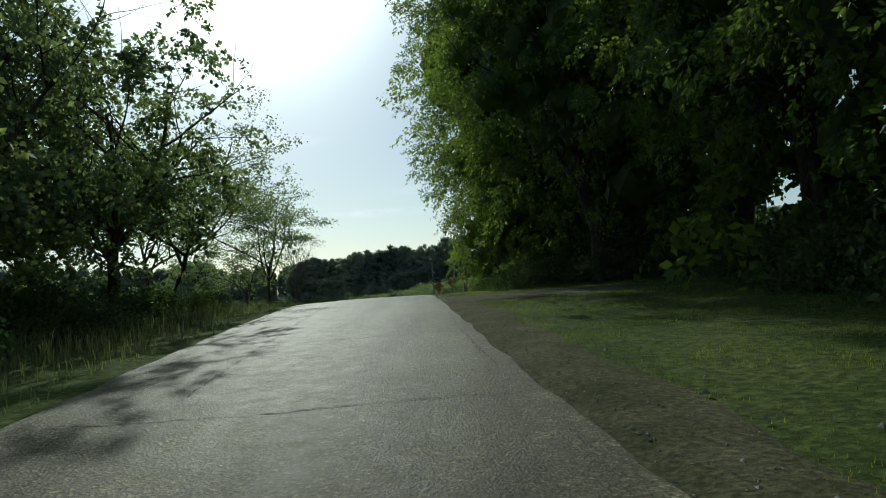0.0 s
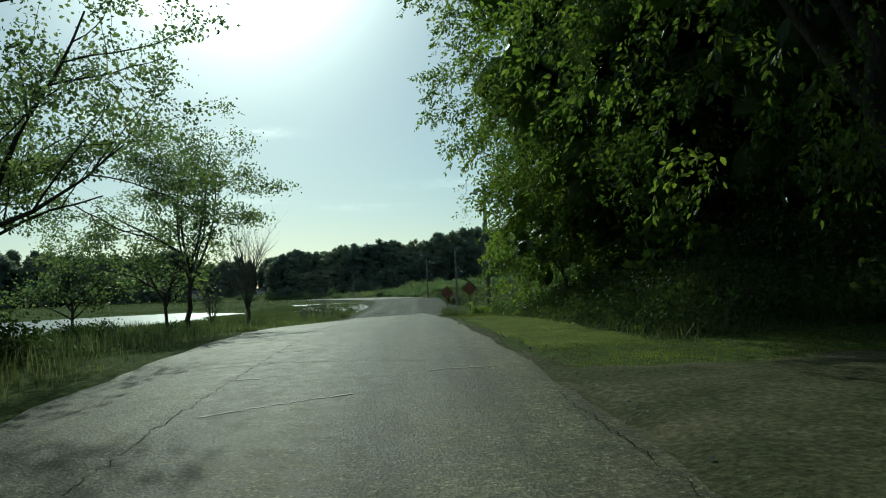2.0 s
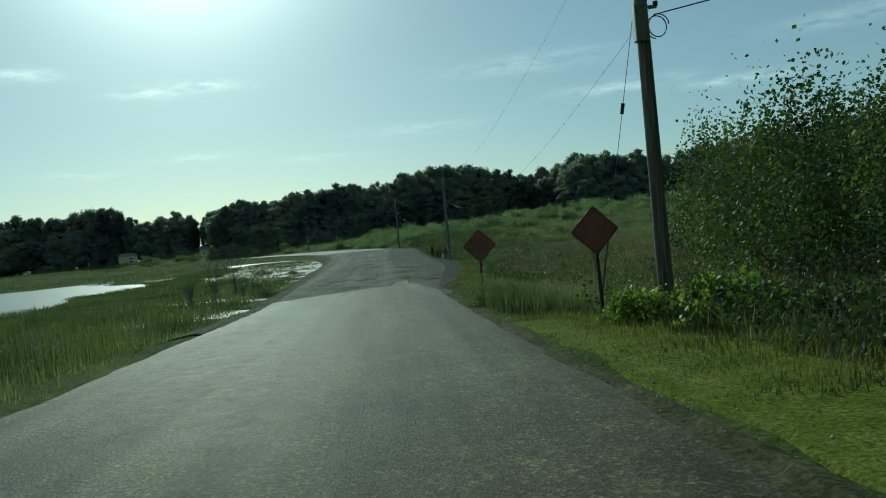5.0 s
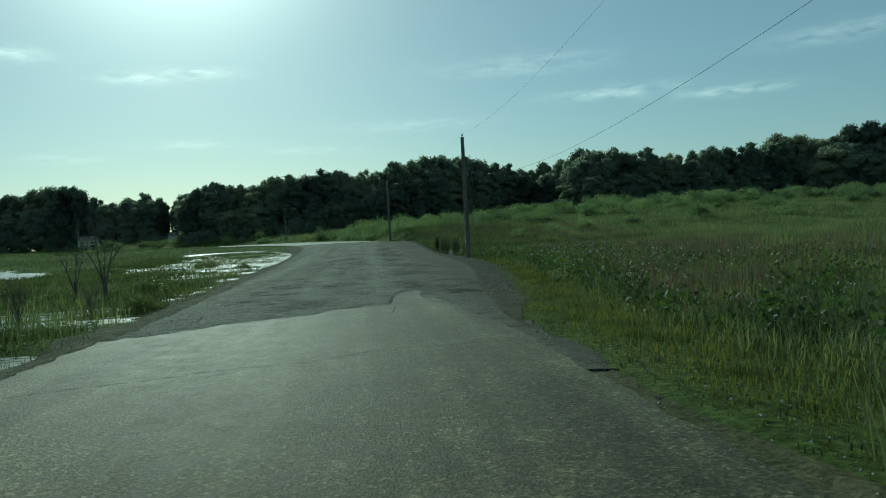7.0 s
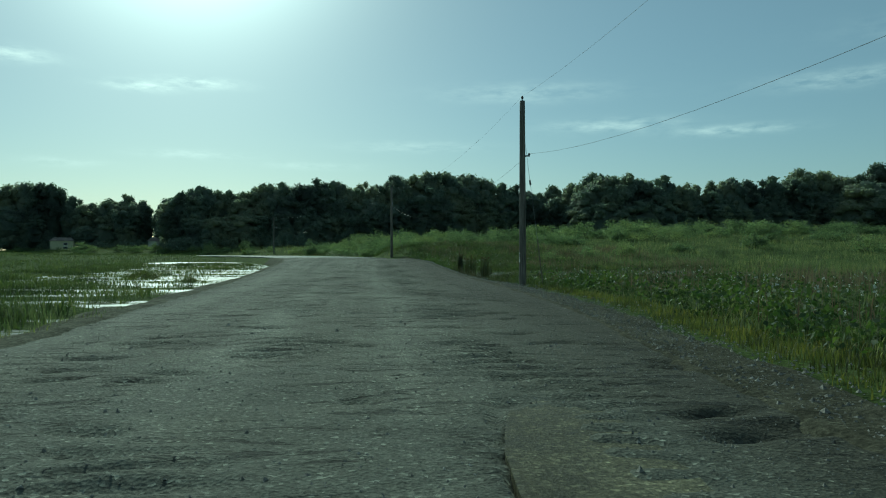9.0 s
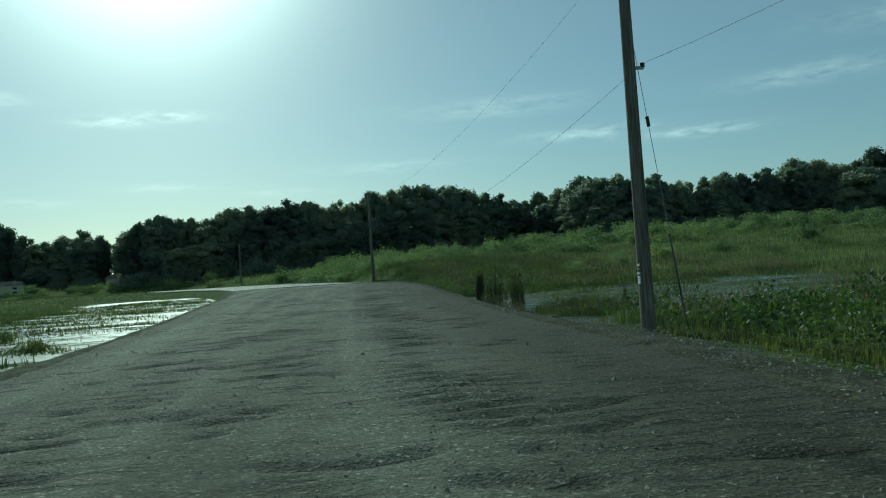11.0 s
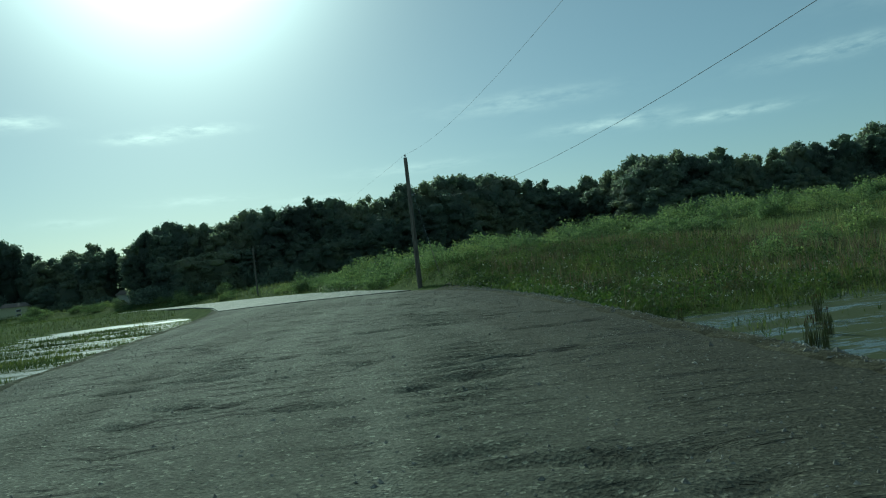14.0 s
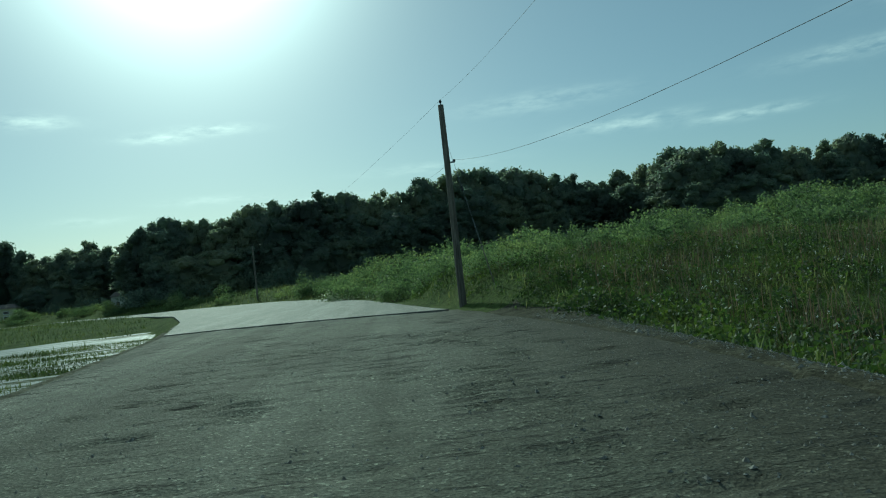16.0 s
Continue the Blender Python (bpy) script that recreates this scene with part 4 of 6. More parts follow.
weeds("weeds", 58, 4200, (2.6, 12, 128.4, 136), lambda x, y: sstep(land(x, y), WATER_Z - 0.06, WATER_Z + 0.05) * np.clip(0.5 + 0.8 * lump(x, y, 1.0, 7), 0.1, 1), 0.45, 0.045, M_SCRUB, "low brown marsh scrub on a hump in the pond")
weeds("weeds", 59, 8000, (3.0, 26, 140, 158), lambda x, y: sstep(off_r(x, y), 2.2, 3.2) * sstep(land(x, y), WATER_Z - 0.1, WATER_Z + 0.02) * np.clip(0.15 + 1.3 * lump(x * 0.7, y, 1.5, 3), 0, 1), 0.4, 0.045, M_SCRUB, "low brown marsh scrub along the pond shore")
weeds("weeds", 60, 9000, (1.5, 22, 149, 182), lambda x, y: sstep(off_r(x, y), 1.0, 2.2) * sstep(land(x, y), WATER_Z, WATER_Z + 0.1) * np.clip(0.2 + 1.1 * lump(x * 0.6, y, 2.2, 5), 0, 1), 0.62, 0.075, M_SCRUB, "rough brown-green weeds on the far bank")
weeds("weeds", 52, 16000, (-4, 18, 144, 192), lambda x, y: sstep(off_r(x, y), 0.6, 1.4) * sstep(land(x, y), WATER_Z, WATER_Z + 0.1) * np.clip(0.5 + 0.9 * lump(x, y, 1.9, 9), 0.12, 1), 0.62, 0.10, M_WEED, "rough broad-leaved weeds on the bank")
grass_patch("bank_grass", 18, 42000, (1.6, 11, 33, 68), lambda x, y: sstep(off_r(x, y), 2.3, 2.9) * (0.5 + 0.5 * clumpy(x, y, 1.1, 4)), lambda x, y: 0.42 + 0.2 * lump(x, y, 2, 4), 0.012, M_MARSH, "rank grass on the bank under the trees", 0.7, True)
weeds("weeds", 54, 8500, (1.6, 10, 33.5, 66), lambda x, y: sstep(off_r(x, y), 2.4, 3.3) * np.clip(0.65 + 0.6 * lump(x, y, 1.5, 4), 0.15, 1), 0.75, 0.11, M_WEED, "rough weedy bank under the trees")
weeds("weeds", 53, 2600, (-18, -6, 34, 96), lambda x, y: sstep(off_l(x, y), 1.0, 2.5) * np.clip(0.3 + lump(x, y, 1.7, 5), 0.05, 1), 0.6, 0.10, M_GRASS, "rough broad-leaved weeds on the verge by the lake")
grass_patch("meadow_grass", 10, 60000, (-5, 16, 146, 196),
            lambda x, y: sstep(off_r(x, y), 0.3, 1.0) * sstep(land(x, y), WATER_Z, WATER_Z + 0.1) * (0.3 + 0.7 * clumpy(x, y, 1.2, 3)),
            lambda x, y: 0.12 + 0.36 * sstep(off_r(x, y), 1.2, 3.6), 0.008, M_MARSH, "rank dark grass on the far bank", 0.75)


def flower_heads(seed, n, box, keep, height):
    rng = np.random.default_rng(seed)
    x, y = scatter(rng, n, *box, keep)
    z = land(x, y) + height * rng.uniform(0.8, 1.25, len(x))
    c = np.stack([x, y, z], -1)
    v, f = leaves(rng, np.repeat(c, 4, 0) + rng.normal(0, 0.016, (4 * len(c), 3)), 0.045, 0.0)
    stems = [tube([(a, b, land(a, b)), (a, b, k)], [0.003, 0.002], 3) for a, b, k in c]
    sv, sf = join(stems)
    heads = part_np("meadow_flowers", v, f, M_PETAL)
    part_np("stalk_mass", sv, sf, M_GRASS, heads)
    tagged(heads, "small pale flower heads among the tall grass", "flowers", kind="stuff")


flower_heads(22, 320, (2, 12, 148, 170), lambda x, y: sstep(off_r(x, y), 1.0, 2.0) * clumpy(x, y, 2.0, 3), 0.6)
flower_heads(23, 420, (3, 9, 92, 108), lambda x, y: sstep(off_r(x, y), 2.4, 3.4) * np.clip(0.2 + 1.2 * lump(x, y, 1.6, 8), 0, 1), 0.8)
flower_heads(21, 650, (0.8, 12, 64, 122), lambda x, y: sstep(off_r(x, y), 1.2, 2.5) * clumpy(x, y, 2.0, 3), 0.72)


# ---------------------------------------------------------------- trees
def limbs(rng, start, way, length, radius, depth, spread, lift, out, tips, first=0.25, kids=(3, 5), bend=0.22):
    """A branch and, from it, its own branches; tubes go to out, twig points to tips."""
    n = 6
    path, d = [np.array(start, float)], np.array(way, float) / np.linalg.norm(way)
    for i in range(n):
        d = d + rng.normal(0, bend, 3) * 0.45 + np.array([0, 0, lift * 0.12])
        d /= np.linalg.norm(d)
        path.append(path[-1] + d * length / n)
    path = np.array(path)
    rad = radius * np.linspace(1, 0.32, n + 1)
    out.append(tube(path, rad, 7 if depth >= 3 else 5 if depth == 2 else 4))
    if depth <= 0:
        tips.extend(path[2:])
        return
    if depth == 1:
        tips.extend(path[4:])
    for _ in range(rng.integers(*kids, endpoint=True)):
        s = rng.uniform(first, 0.98)
        i = min(int(s * n), n - 1)
        p = path[i] + (path[i + 1] - path[i]) * (s * n - i)
        side = rng.normal(size=3)
        side -= d * (side @ d)
        side /= np.linalg.norm(side)
        w = d * (1 - spread) + side * spread + np.array([0, 0, lift * 0.25])
        limbs(rng, p, w, length * rng.uniform(0.5, 0.72), rad[i] * 0.6, depth - 1, spread, lift, out, tips, 0.2, kids, bend)


NUB = bmesh.new()
bmesh.ops.create_icosphere(NUB, subdivisions=1, radius=1.0)
NUB.verts.ensure_lookup_table()
NUB_V = np.array([q.co[:] for q in NUB.verts])
NUB_F = np.array([[q.index for q in t.verts] for t in NUB.faces])
NUB.free()


def tree_meshes(seed, height, crown_r, trunk_r, leaf, per_tip, puff, spread=0.62, lift=0.5, lean=(0, 0), fork=0.35, depth=2, tufted=False):
    """Trunk and crown arrays of a broadleaved tree that stands at the origin."""
    rng = np.random.default_rng(seed)
    out, tips = [], []
    top = np.array([lean[0], lean[1], height * fork])
    trunk = np.array([(0, 0, -0.3), (lean[0] * 0.15, lean[1] * 0.15, height * fork * 0.4), top])
    trunk = np.array([np.interp(np.linspace(0, 1, 8), [0, 0.45, 1], trunk[:, k]) for k in range(3)]).T
    trunk[1:-1, :2] += rng.normal(0, 0.05, (6, 2)) * trunk_r * 6
    r = trunk_r * np.array([1.5, 1.1, 1.0, 0.95, 0.9, 0.86, 0.82, 0.78])
    out.append(tube(trunk, r, 9))
    n = rng.integers(5, 7)
    for i in range(n):
        a = 2 * math.pi * (i + rng.uniform(-0.3, 0.3)) / n
        up = rng.uniform(0.5, 1.5) if i else 3.0
        w = np.array([math.cos(a), math.sin(a), up])
        limbs(rng, trunk[-1 - (i % 3)], w, height * (1 - fork) * rng.uniform(0.5, 0.7) * (crown_r / (height * 0.35)) ** 0.5, trunk_r * 0.6, depth, spread, lift, out, tips)
    tips = np.array(tips)
    if tufted:
        # leaves only on some twigs, in flat tufts with sky between
        keep = np.repeat(rng.random(len(tips) // 3 + 1) < 0.78, 3)[:len(tips)]
        tips = tips[keep]
    cen = np.repeat(tips, per_tip, 0)
    cen = cen + rng.normal(0, puff, cen.shape) * ((1.25, 1.25, 0.5) if tufted else (1, 1, 1))
    return join(out), leaves(rng, cen, leaf, 0.3)


def crown_spots(rng, seed, count, height, crown_r, low, lean, reach, turn=None):
    """Points in a broad crown that keeps its width low down, and the ways out of it. turn: the side (radians) that is fuller."""
    t = rng.uniform(-1, 1, count)
    a = rng.uniform(0, 2 * math.pi, count)
    if turn is not None:
        a = turn + math.pi * np.sign(a - math.pi) * np.abs(rng.uniform(-1, 1, count)) ** 1.5
    width = np.where(t < 0, (1 - np.abs(t) ** 8) ** 0.5, (1 - np.abs(t) ** 2.6) ** 0.6)
    wob = 1 + 0.13 * np.sin(3 * a + 4 * t + seed) * np.sin(2 * a - 5 * t + seed) + 0.09 * np.sin(7 * a + 9 * t + seed) + 0.05 * np.sin(13 * a - 17 * t)
    q = rng.uniform(*reach, count) * wob
    out = np.stack([np.cos(a) * np.maximum(width, 0.25), np.sin(a) * np.maximum(width, 0.25), 0.5 * t], -1)
    tip = 0.5 + 0.5 * t
    spot = np.stack([lean[0] * tip + crown_r * width * q * np.cos(a), lean[1] * tip + crown_r * width * q * np.sin(a), height * ((low + 1) / 2 + (1 - low) / 2 * t * np.minimum(q, 1.05))], -1)
    return spot, out


def spray_crown(seed, height, crown_r, low, sprays, per, leaf, lean=(0, 0), reach=(0.74, 1.0), long=(0.45, 1.1), turn=None, folded=True):
    """A crown of leafy branches, each a cluster of drooping sprays with leaves set along bent twigs."""
    rng = np.random.default_rng(seed)
    kids = 6
    base, out = crown_spots(rng, seed, sprays // kids, height, crown_r, low, lean, reach, turn)
    base, out = np.repeat(base, kids, 0), np.repeat(out, kids, 0)
    n = len(base)
    base = base + rng.normal(0, 0.32, (n, 3)) * (1, 1, 0.6)
    out = out + rng.normal(0, 0.42, (n, 3))
    out /= np.linalg.norm(out, axis=1)[:, None]
    length, fall = rng.uniform(*long, n), rng.uniform(0.2, 0.9, n)
    i = np.repeat(np.arange(n), per)
    s = rng.random(len(i)) ** 0.8
    down = np.array([0, 0, -1.0])
    spot = base[i] + out[i] * (length[i] * s)[:, None] + down * (fall[i] * length[i] * s * s)[:, None]
    side = unit(rng, len(i))
    spot = spot + side * (np.abs(rng.normal(0, 0.11, len(i))) * (1.15 - 0.6 * s))[:, None]
    way = out[i] * 0.5 + down * (0.25 + 0.6 * s * fall[i])[:, None] + side * 0.7
    way /= np.linalg.norm(way, axis=1)[:, None]
    return folded_leaves(rng, spot, leaf, way) if folded else leaves(rng, spot, leaf)


BALL = bmesh.new()
bmesh.ops.create_icosphere(BALL, subdivisions=2, radius=1.0)
BALL.verts.ensure_lookup_table()
BALL_V = np.array([q.co[:] for q in BALL.verts])
BALL_F = np.array([[q.index for q in t.verts] for t in BALL.faces])
BALL.free()


def dense_mass(seed, height, crown_r, low, count, share, reach=0.74, lean=(0, 0)):
    """The shaded inner mass of a crown: uneven leafy lumps that overlap."""
    rng = np.random.default_rng(seed)
    spots, _ = crown_spots(rng, seed - 40, count, height, crown_r, low, lean, (0.3, reach))
    size = min(crown_r * share, 0.8) * rng.uniform(0.6, 1.2, count)
    return join([(c + BALL_V * k * rng.uniform(0.75, 1.2, (len(BALL_V), 1)), BALL_F) for c, k in zip(spots, size)])


def tree(name, m, arrays, bark, leaf_mat, label, category="tree", group="", inner=None):
    (tv, tf), (lv, lf) = arrays
    t = thing(name, m, label, category, group)
    part_np("trunk", tv, tf, bark, t, smooth=True)
    faces = lf if isinstance(lf, list) else [lf]
    if inner is not None:
        faces = faces + [inner[1] + len(lv)]
        lv = np.concatenate([lv, inner[0]])
    part_np("crown", lv, faces, leaf_mat, t)
    return t


def stand(x, y, turn=0.0, size=1.0, dz=-0.05):
    return pose(x, y, float(land(x, y)) + dz, 0, 0, turn) @ Matrix.Diagonal((size, size, size, 1))


def stand_thing(proto, x, y, turn, size, label=""):
    """Another of a kind at a place; size is set on the copy."""
    c = copy_thing(proto, pose(x, y, float(land(x, y)) - 0.05, 0, 0, turn))
    c.scale = (size, size, size * 1.0)
    return tagged(c, label)


# dense woods on the right of the rise
WOOD_R = "trees of the wood beside the verge"
VERGE_TREE = "tall dense leafy tree overhanging the grass verge"
DEEP_TREE = "tall dark leafy tree deep in the wood"


def wood_tree(x, y, seed, height, r, low, sprays, per, leaf, label, lumps, reach, lean=(0, 0), turn=3.6, trunk=0.32, folded=True):
    """A tall tree of the wood: stem and limbs, a shaded heart and drooping sprays round it."""
    stem, _ = tree_meshes(seed, height * 0.8, r * 0.6, trunk, leaf, 0, 0.3, 0.5, 0.5, (-0.3, 0), 0.34, depth=1)
    return tree("tree", stand(x, y), (stem, spray_crown(seed + 40, height, r, low, sprays, per, leaf, lean, turn=turn, folded=folded)), M_BARK, M_LEAF, label, "tree", WOOD_R, dense_mass(seed + 80, height, r, low + 0.02, lumps, 0.13, reach, lean))


wood_tree(9.8, 57.5, 101, 15.0, 6.9, 0.1, 2400, 20, 0.15, VERGE_TREE, 230, 0.8)
wood_tree(8.0, 48.6, 102, 23.0, 7.3, 0.06, 3600, 20, 0.15, VERGE_TREE, 400, 0.82, (-2.2, 0))
wood_tree(7.8, 33.0, 103, 22.0, 6.8, 0.14, 2700, 20, 0.15, VERGE_TREE, 170, 0.72, (-2.4, 0))
wood_tree(4.9, 50.5, 104, 7.0, 3.1, 0.04, 700, 20, 0.14, "young leafy tree in the skirts of the wood", 90, 0.78, trunk=0.09)
near = wood_tree(11.8, 21.0, 112, 20.0, 6.8, 0.17, 1900, 22, 0.15, VERGE_TREE, 150, 0.72)
stand_thing(near, 10.2, 9.0, 20, 1.0)
deep = wood_tree(15.5, 62.5, 111, 15.0, 5.8, 0.03, 480, 14, 0.3, DEEP_TREE, 70, 0.9, turn=None, folded=False)
for i, (x, y, s) in enumerate(((16.0, 50.0, 1.15), (17.0, 37.0, 1.2), (17.5, 24.0, 1.25), (18.0, 11.0, 1.25), (13.5, 48.5, 1.1), (14.5, 57.0, 0.95), (19.5, 56.0, 1.0), (13.4, 42.0, 1.2), (12.6, 52.0, 1.05), (12.5, 62.0, 0.8), (10.5, -4.0, 1.2), (14.0, 30.5, 1.25), (14.5, 16.5, 1.25))):
    stand_thing(deep, x, y, 67 * i, s)

# airy trees on the left
WOOD_L = "trees on the bank"
airy = tree("tree", stand(-12.5, 54.1, 20), tree_meshes(201, 12.2, 4.3, 0.12, 0.125, 40, 0.24, 0.6, 0.30, (0.2, 0), 0.30, tufted=True), M_BARK, M_LEAF_L, "slender young tree with an open airy crown by the lake", "tree", WOOD_L)
leaner = tree("tree", stand(-14.7, 40.2, 0), tree_meshes(202, 14.0, 5.5, 0.15, 0.15, 30, 0.27, 0.62, 0.3, (1.4, -0.4), 0.30, tufted=True), M_BARK, M_LEAF_L, "leaning tree with a bent trunk and wide open crown", "tree", WOOD_L)
full = tree("tree", stand(-13.0, 29.0, 0), (tree_meshes(203, 15.0, 5.5, 0.26, 0.20, 0, 0.35, 0.6, 0.35, (0.3, 0), 0.25)[0], spray_crown(243, 15.5, 5.0, 0.05, 1080, 16, 0.22, (0.3, 0), (0.3, 0.98), (0.6, 1.4), folded=False)), M_BARK, M_LEAF_L, "leafy tree with sky showing through its crown", "tree", WOOD_L)
small = tree("tree", stand(-15.6, 60.0, 0), tree_meshes(204, 8.6, 2.6, 0.10, 0.18, 8, 0.25, 0.6, 0.3, (0, 0), 0.30), M_BARK, M_LEAF_L, "small bushy tree at the water", "tree", WOOD_L)
for x, y, a, s in ((-14.5, 19.5, 80, 1.0), (-12.8, 10.0, 200, 0.95), (-14.5, 0.5, 300, 1.0), (-12.0, -9.0, 30, 1.0), (-19.0, 34.0, 120, 1.05), (-20.0, 23.0, 260, 1.1), (-20.5, 12.0, 10, 1.05), (-26.0, 29.0, 210, 1.05), (-27.0, 17.0, 150, 1.1), (-17.0, 5.0, 70, 1.05), (-22.0, 1.0, 170, 1.1), (-16.5, 25.0, 40, 0.95)):
    stand_thing(full, x, y, a, s)
for x, y, a, s in ((-17.5, 44.5, 140, 0.95), (-22.0, 40.5, 250, 1.0)):
    stand_thing(leaner, x, y, a, s)
stand_thing(small, -20.5, 59.5, 90, 0.9)


def bare_tree(m, seed, height, label, stems=11, girth=1.0):
    """A dead tree: thin grey stems fanning from the foot."""
    rng = np.random.default_rng(seed)
    t = thing("dead_tree", m, label, "dead tree")
    v, f = tube([(0, 0, -0.3), (0.05, 0, height * 0.15), (0, 0.05, height * 0.34)], np.array([0.16, 0.13, 0.11]) * girth, 8)
    part_np("trunk", v, f, M_DEADWOOD, t, smooth=True)
    for i in range(stems):
        out, tips = [], []
        a = i * 6.28 / stems + rng.uniform(-0.3, 0.3)
        w = np.array([math.cos(a) * 0.32, math.sin(a) * 0.32, 1.0])
        limbs(rng, (0.05 * math.cos(a), 0.05 * math.sin(a), height * rng.uniform(0.2, 0.33)), w, height * rng.uniform(0.5, 0.7), 0.05 * girth, 2, 0.42, 0.45, out, tips, 0.3, (4, 5), 0.15)
        v, f = join(out)
        part_np("branch", v, f, M_DEADWOOD, t, smooth=True)
    return t


dead = bare_tree(stand(-12.2, 64.5), 301, 6.0, "bare grey dead tree with fanning stems at the lake shore")
stand_thing(dead, -14.9, 66.0, 130, 0.55)
bare_tree(stand(-13.0, 104.3), 305, 3.3, "sparse dead tree with thin bare limbs in the marsh", 4, 0.7)
bare_tree(stand(-14.6, 105.6), 306, 2.7, "sparse dead tree with thin bare limbs in the marsh", 3, 0.6)


for x, y, a, k in ((-12.6, 96.6, 40, 0.24), (-11.3, 98.4, 110, 0.20), (-13.6, 95.2, 250, 0.26), (-14.4, 98.0, 300, 0.22)):
    stand_thing(dead, x, y, a, k, "bare dead brush standing in the shallow marsh")


sapling = stand_thing(dead, 6.9, 84.9, 75, 0.38, "bare dead sapling in the tall meadow grass")
sapling.scale = (0.2, 0.2, 0.38)


# ---------------------------------------------------------------- shrubs
def shrub_meshes(seed, r, h, leaf, n):
    rng = np.random.default_rng(seed)
    k = max(6, n // 70)
    u = unit(rng, k)
    u[:, 2] = np.abs(u[:, 2])
    c = u * np.array([r, r, h]) * rng.uniform(0.55, 0.95, (k, 1)) + (0, 0, 0.1)
    c = np.repeat(c, n // k, 0) + rng.normal(0, 0.22, (k * (n // k), 3)) * (r, r, h * 0.8) * 0.75
    c[:, 2] = np.maximum(c[:, 2], 0.02)
    stems = [tube([(0, 0, -0.1), (a * 0.5, b * 0.5, z * 0.6), (a, b, z)], [0.03, 0.02, 0.008], 4) for a, b, z in u[:9] * (r * 0.8, r * 0.8, h * 0.85)]
    return join(stems), leaves(rng, c, leaf, 0.3, leaf > 0.15)


def shrub(name, m, seed, r, h, leaf, n, mat, label, group):
    (sv, sf), (lv, lf) = shrub_meshes(seed, r, h, leaf, n)
    t = thing(name, m, label, "shrub", group)
    part_np("woody_base", sv, sf, M_BARK, t)
    part_np("foliage", lv, lf, mat, t)
    return t


rng = np.random.default_rng(31)
UNDER = "bushes under the trees"
bushes = [shrub("bush", stand(8.6, 52.0), 401, 1.5, 1.3, 0.13, 3000, M_WEED, "low leafy bush at the edge of the verge", UNDER),
          shrub("bush", stand(8.8, 44.0), 402, 1.7, 1.6, 0.13, 3400, M_WEED, "low leafy bush at the edge of the verge", UNDER)]
for x, y, s in ((7.8, 56.0, 0.9), (8.0, 60.5, 0.9), (8.0, 65.0, 0.9), (8.4, 40.0, 1.0), (8.3, 33.4, 1.1), (11.5, 29.5, 1.2), (11.6, 25.0, 1.2), (10.2, 20.0, 1.1), (9.4, 16.0, 1.1), (8.8, 11.5, 1.1), (8.6, 7.0, 1.1), (8.5, 2.0, 1.1),
                (5.4, 36.5, 0.45), (5.8, 42.5, 0.55), (6.2, 50.0, 0.6), (5.6, 54.0, 0.6), (8.2, 53.5, 1.3), (9.0, 58.0, 1.3), (9.5, 62.5, 1.4), (9.0, 48.0, 1.3), (10.0, 42.5, 1.4), (11.0, 37.0, 1.5), (13.0, 32.0, 1.6), (13.5, 22.0, 1.6), (12.5, 14.0, 1.6), (12.0, 6.0, 1.6)):
    stand_thing(bushes[int(rng.integers(2))], x, y, rng.uniform(0, 360), s)
for x, y, s in ((-10.2, 31.5, 0.8), (-10.8, 26.0, 1.0), (-9.8, 20.5, 0.9), (-10.3, 15.0, 1.0), (-9.0, 9.0, 0.9), (-9.4, 3.0, 1.0), (-11.2, 36.0, 0.8), (-13.0, 33.0, 1.2), (-14.0, 24.0, 1.3), (-13.5, 16.5, 1.3), (-13.0, 6.0, 1.3), (-15.5, 38.5, 1.0), (-16.0, 30.0, 1.3), (-13.5, 47.0, 0.7), (-16.5, 51.0, 0.8)):
    stand_thing(bushes[int(rng.integers(2))], x, y, rng.uniform(0, 360), s, "leafy bush under the trees on the bank")

tall_bush = shrub("bush", stand(9.3, 73.0), 403, 2.5, 6.0, 0.15, 8000, M_WEED, "tall leafy bush behind the utility pole", UNDER)
for x, y, s in ((11.5, 79.0, 1.0), (13.5, 70.5, 1.1), (14.5, 86.0, 1.0), (17.5, 80.0, 1.2), (10.2, 68.5, 0.9), (16.3, 91.5, 1.25), (21.0, 88.0, 1.3)):
    stand_thing(tall_bush, x, y, rng.uniform(0, 360), s)
low_bush = shrub("bush", stand(3.6, 66.5), 404, 1.1, 0.9, 0.12, 2600, M_LEAF, "low dark bush at the foot of the utility pole", UNDER)
stand_thing(low_bush, 2.6, 67.4, 60, 0.8)
stand_thing(low_bush, 4.6, 67.6, 160, 0.9)

tuft = shrub("bush", stand(-11.6, 106.5), 405, 1.3, 0.85, 0.10, 2600, M_MARSH, "yellow-green bushy tuft in the marsh", "bushy tufts in the marsh")
for x, y, k in ((-13.2, 108.2, 1.0), (-12.6, 104.0, 0.7), (-15.0, 105.5, 0.8), (-12.0, 110.5, 0.6), (-11.4, 92.5, 0.35), (-10.0, 99.6, 0.6), (-10.5, 101.0, 0.5), (-12.8, 133.0, 0.6), (-17.0, 139.0, 0.9)):
    stand_thing(tuft, x, y, 70 * x, k)

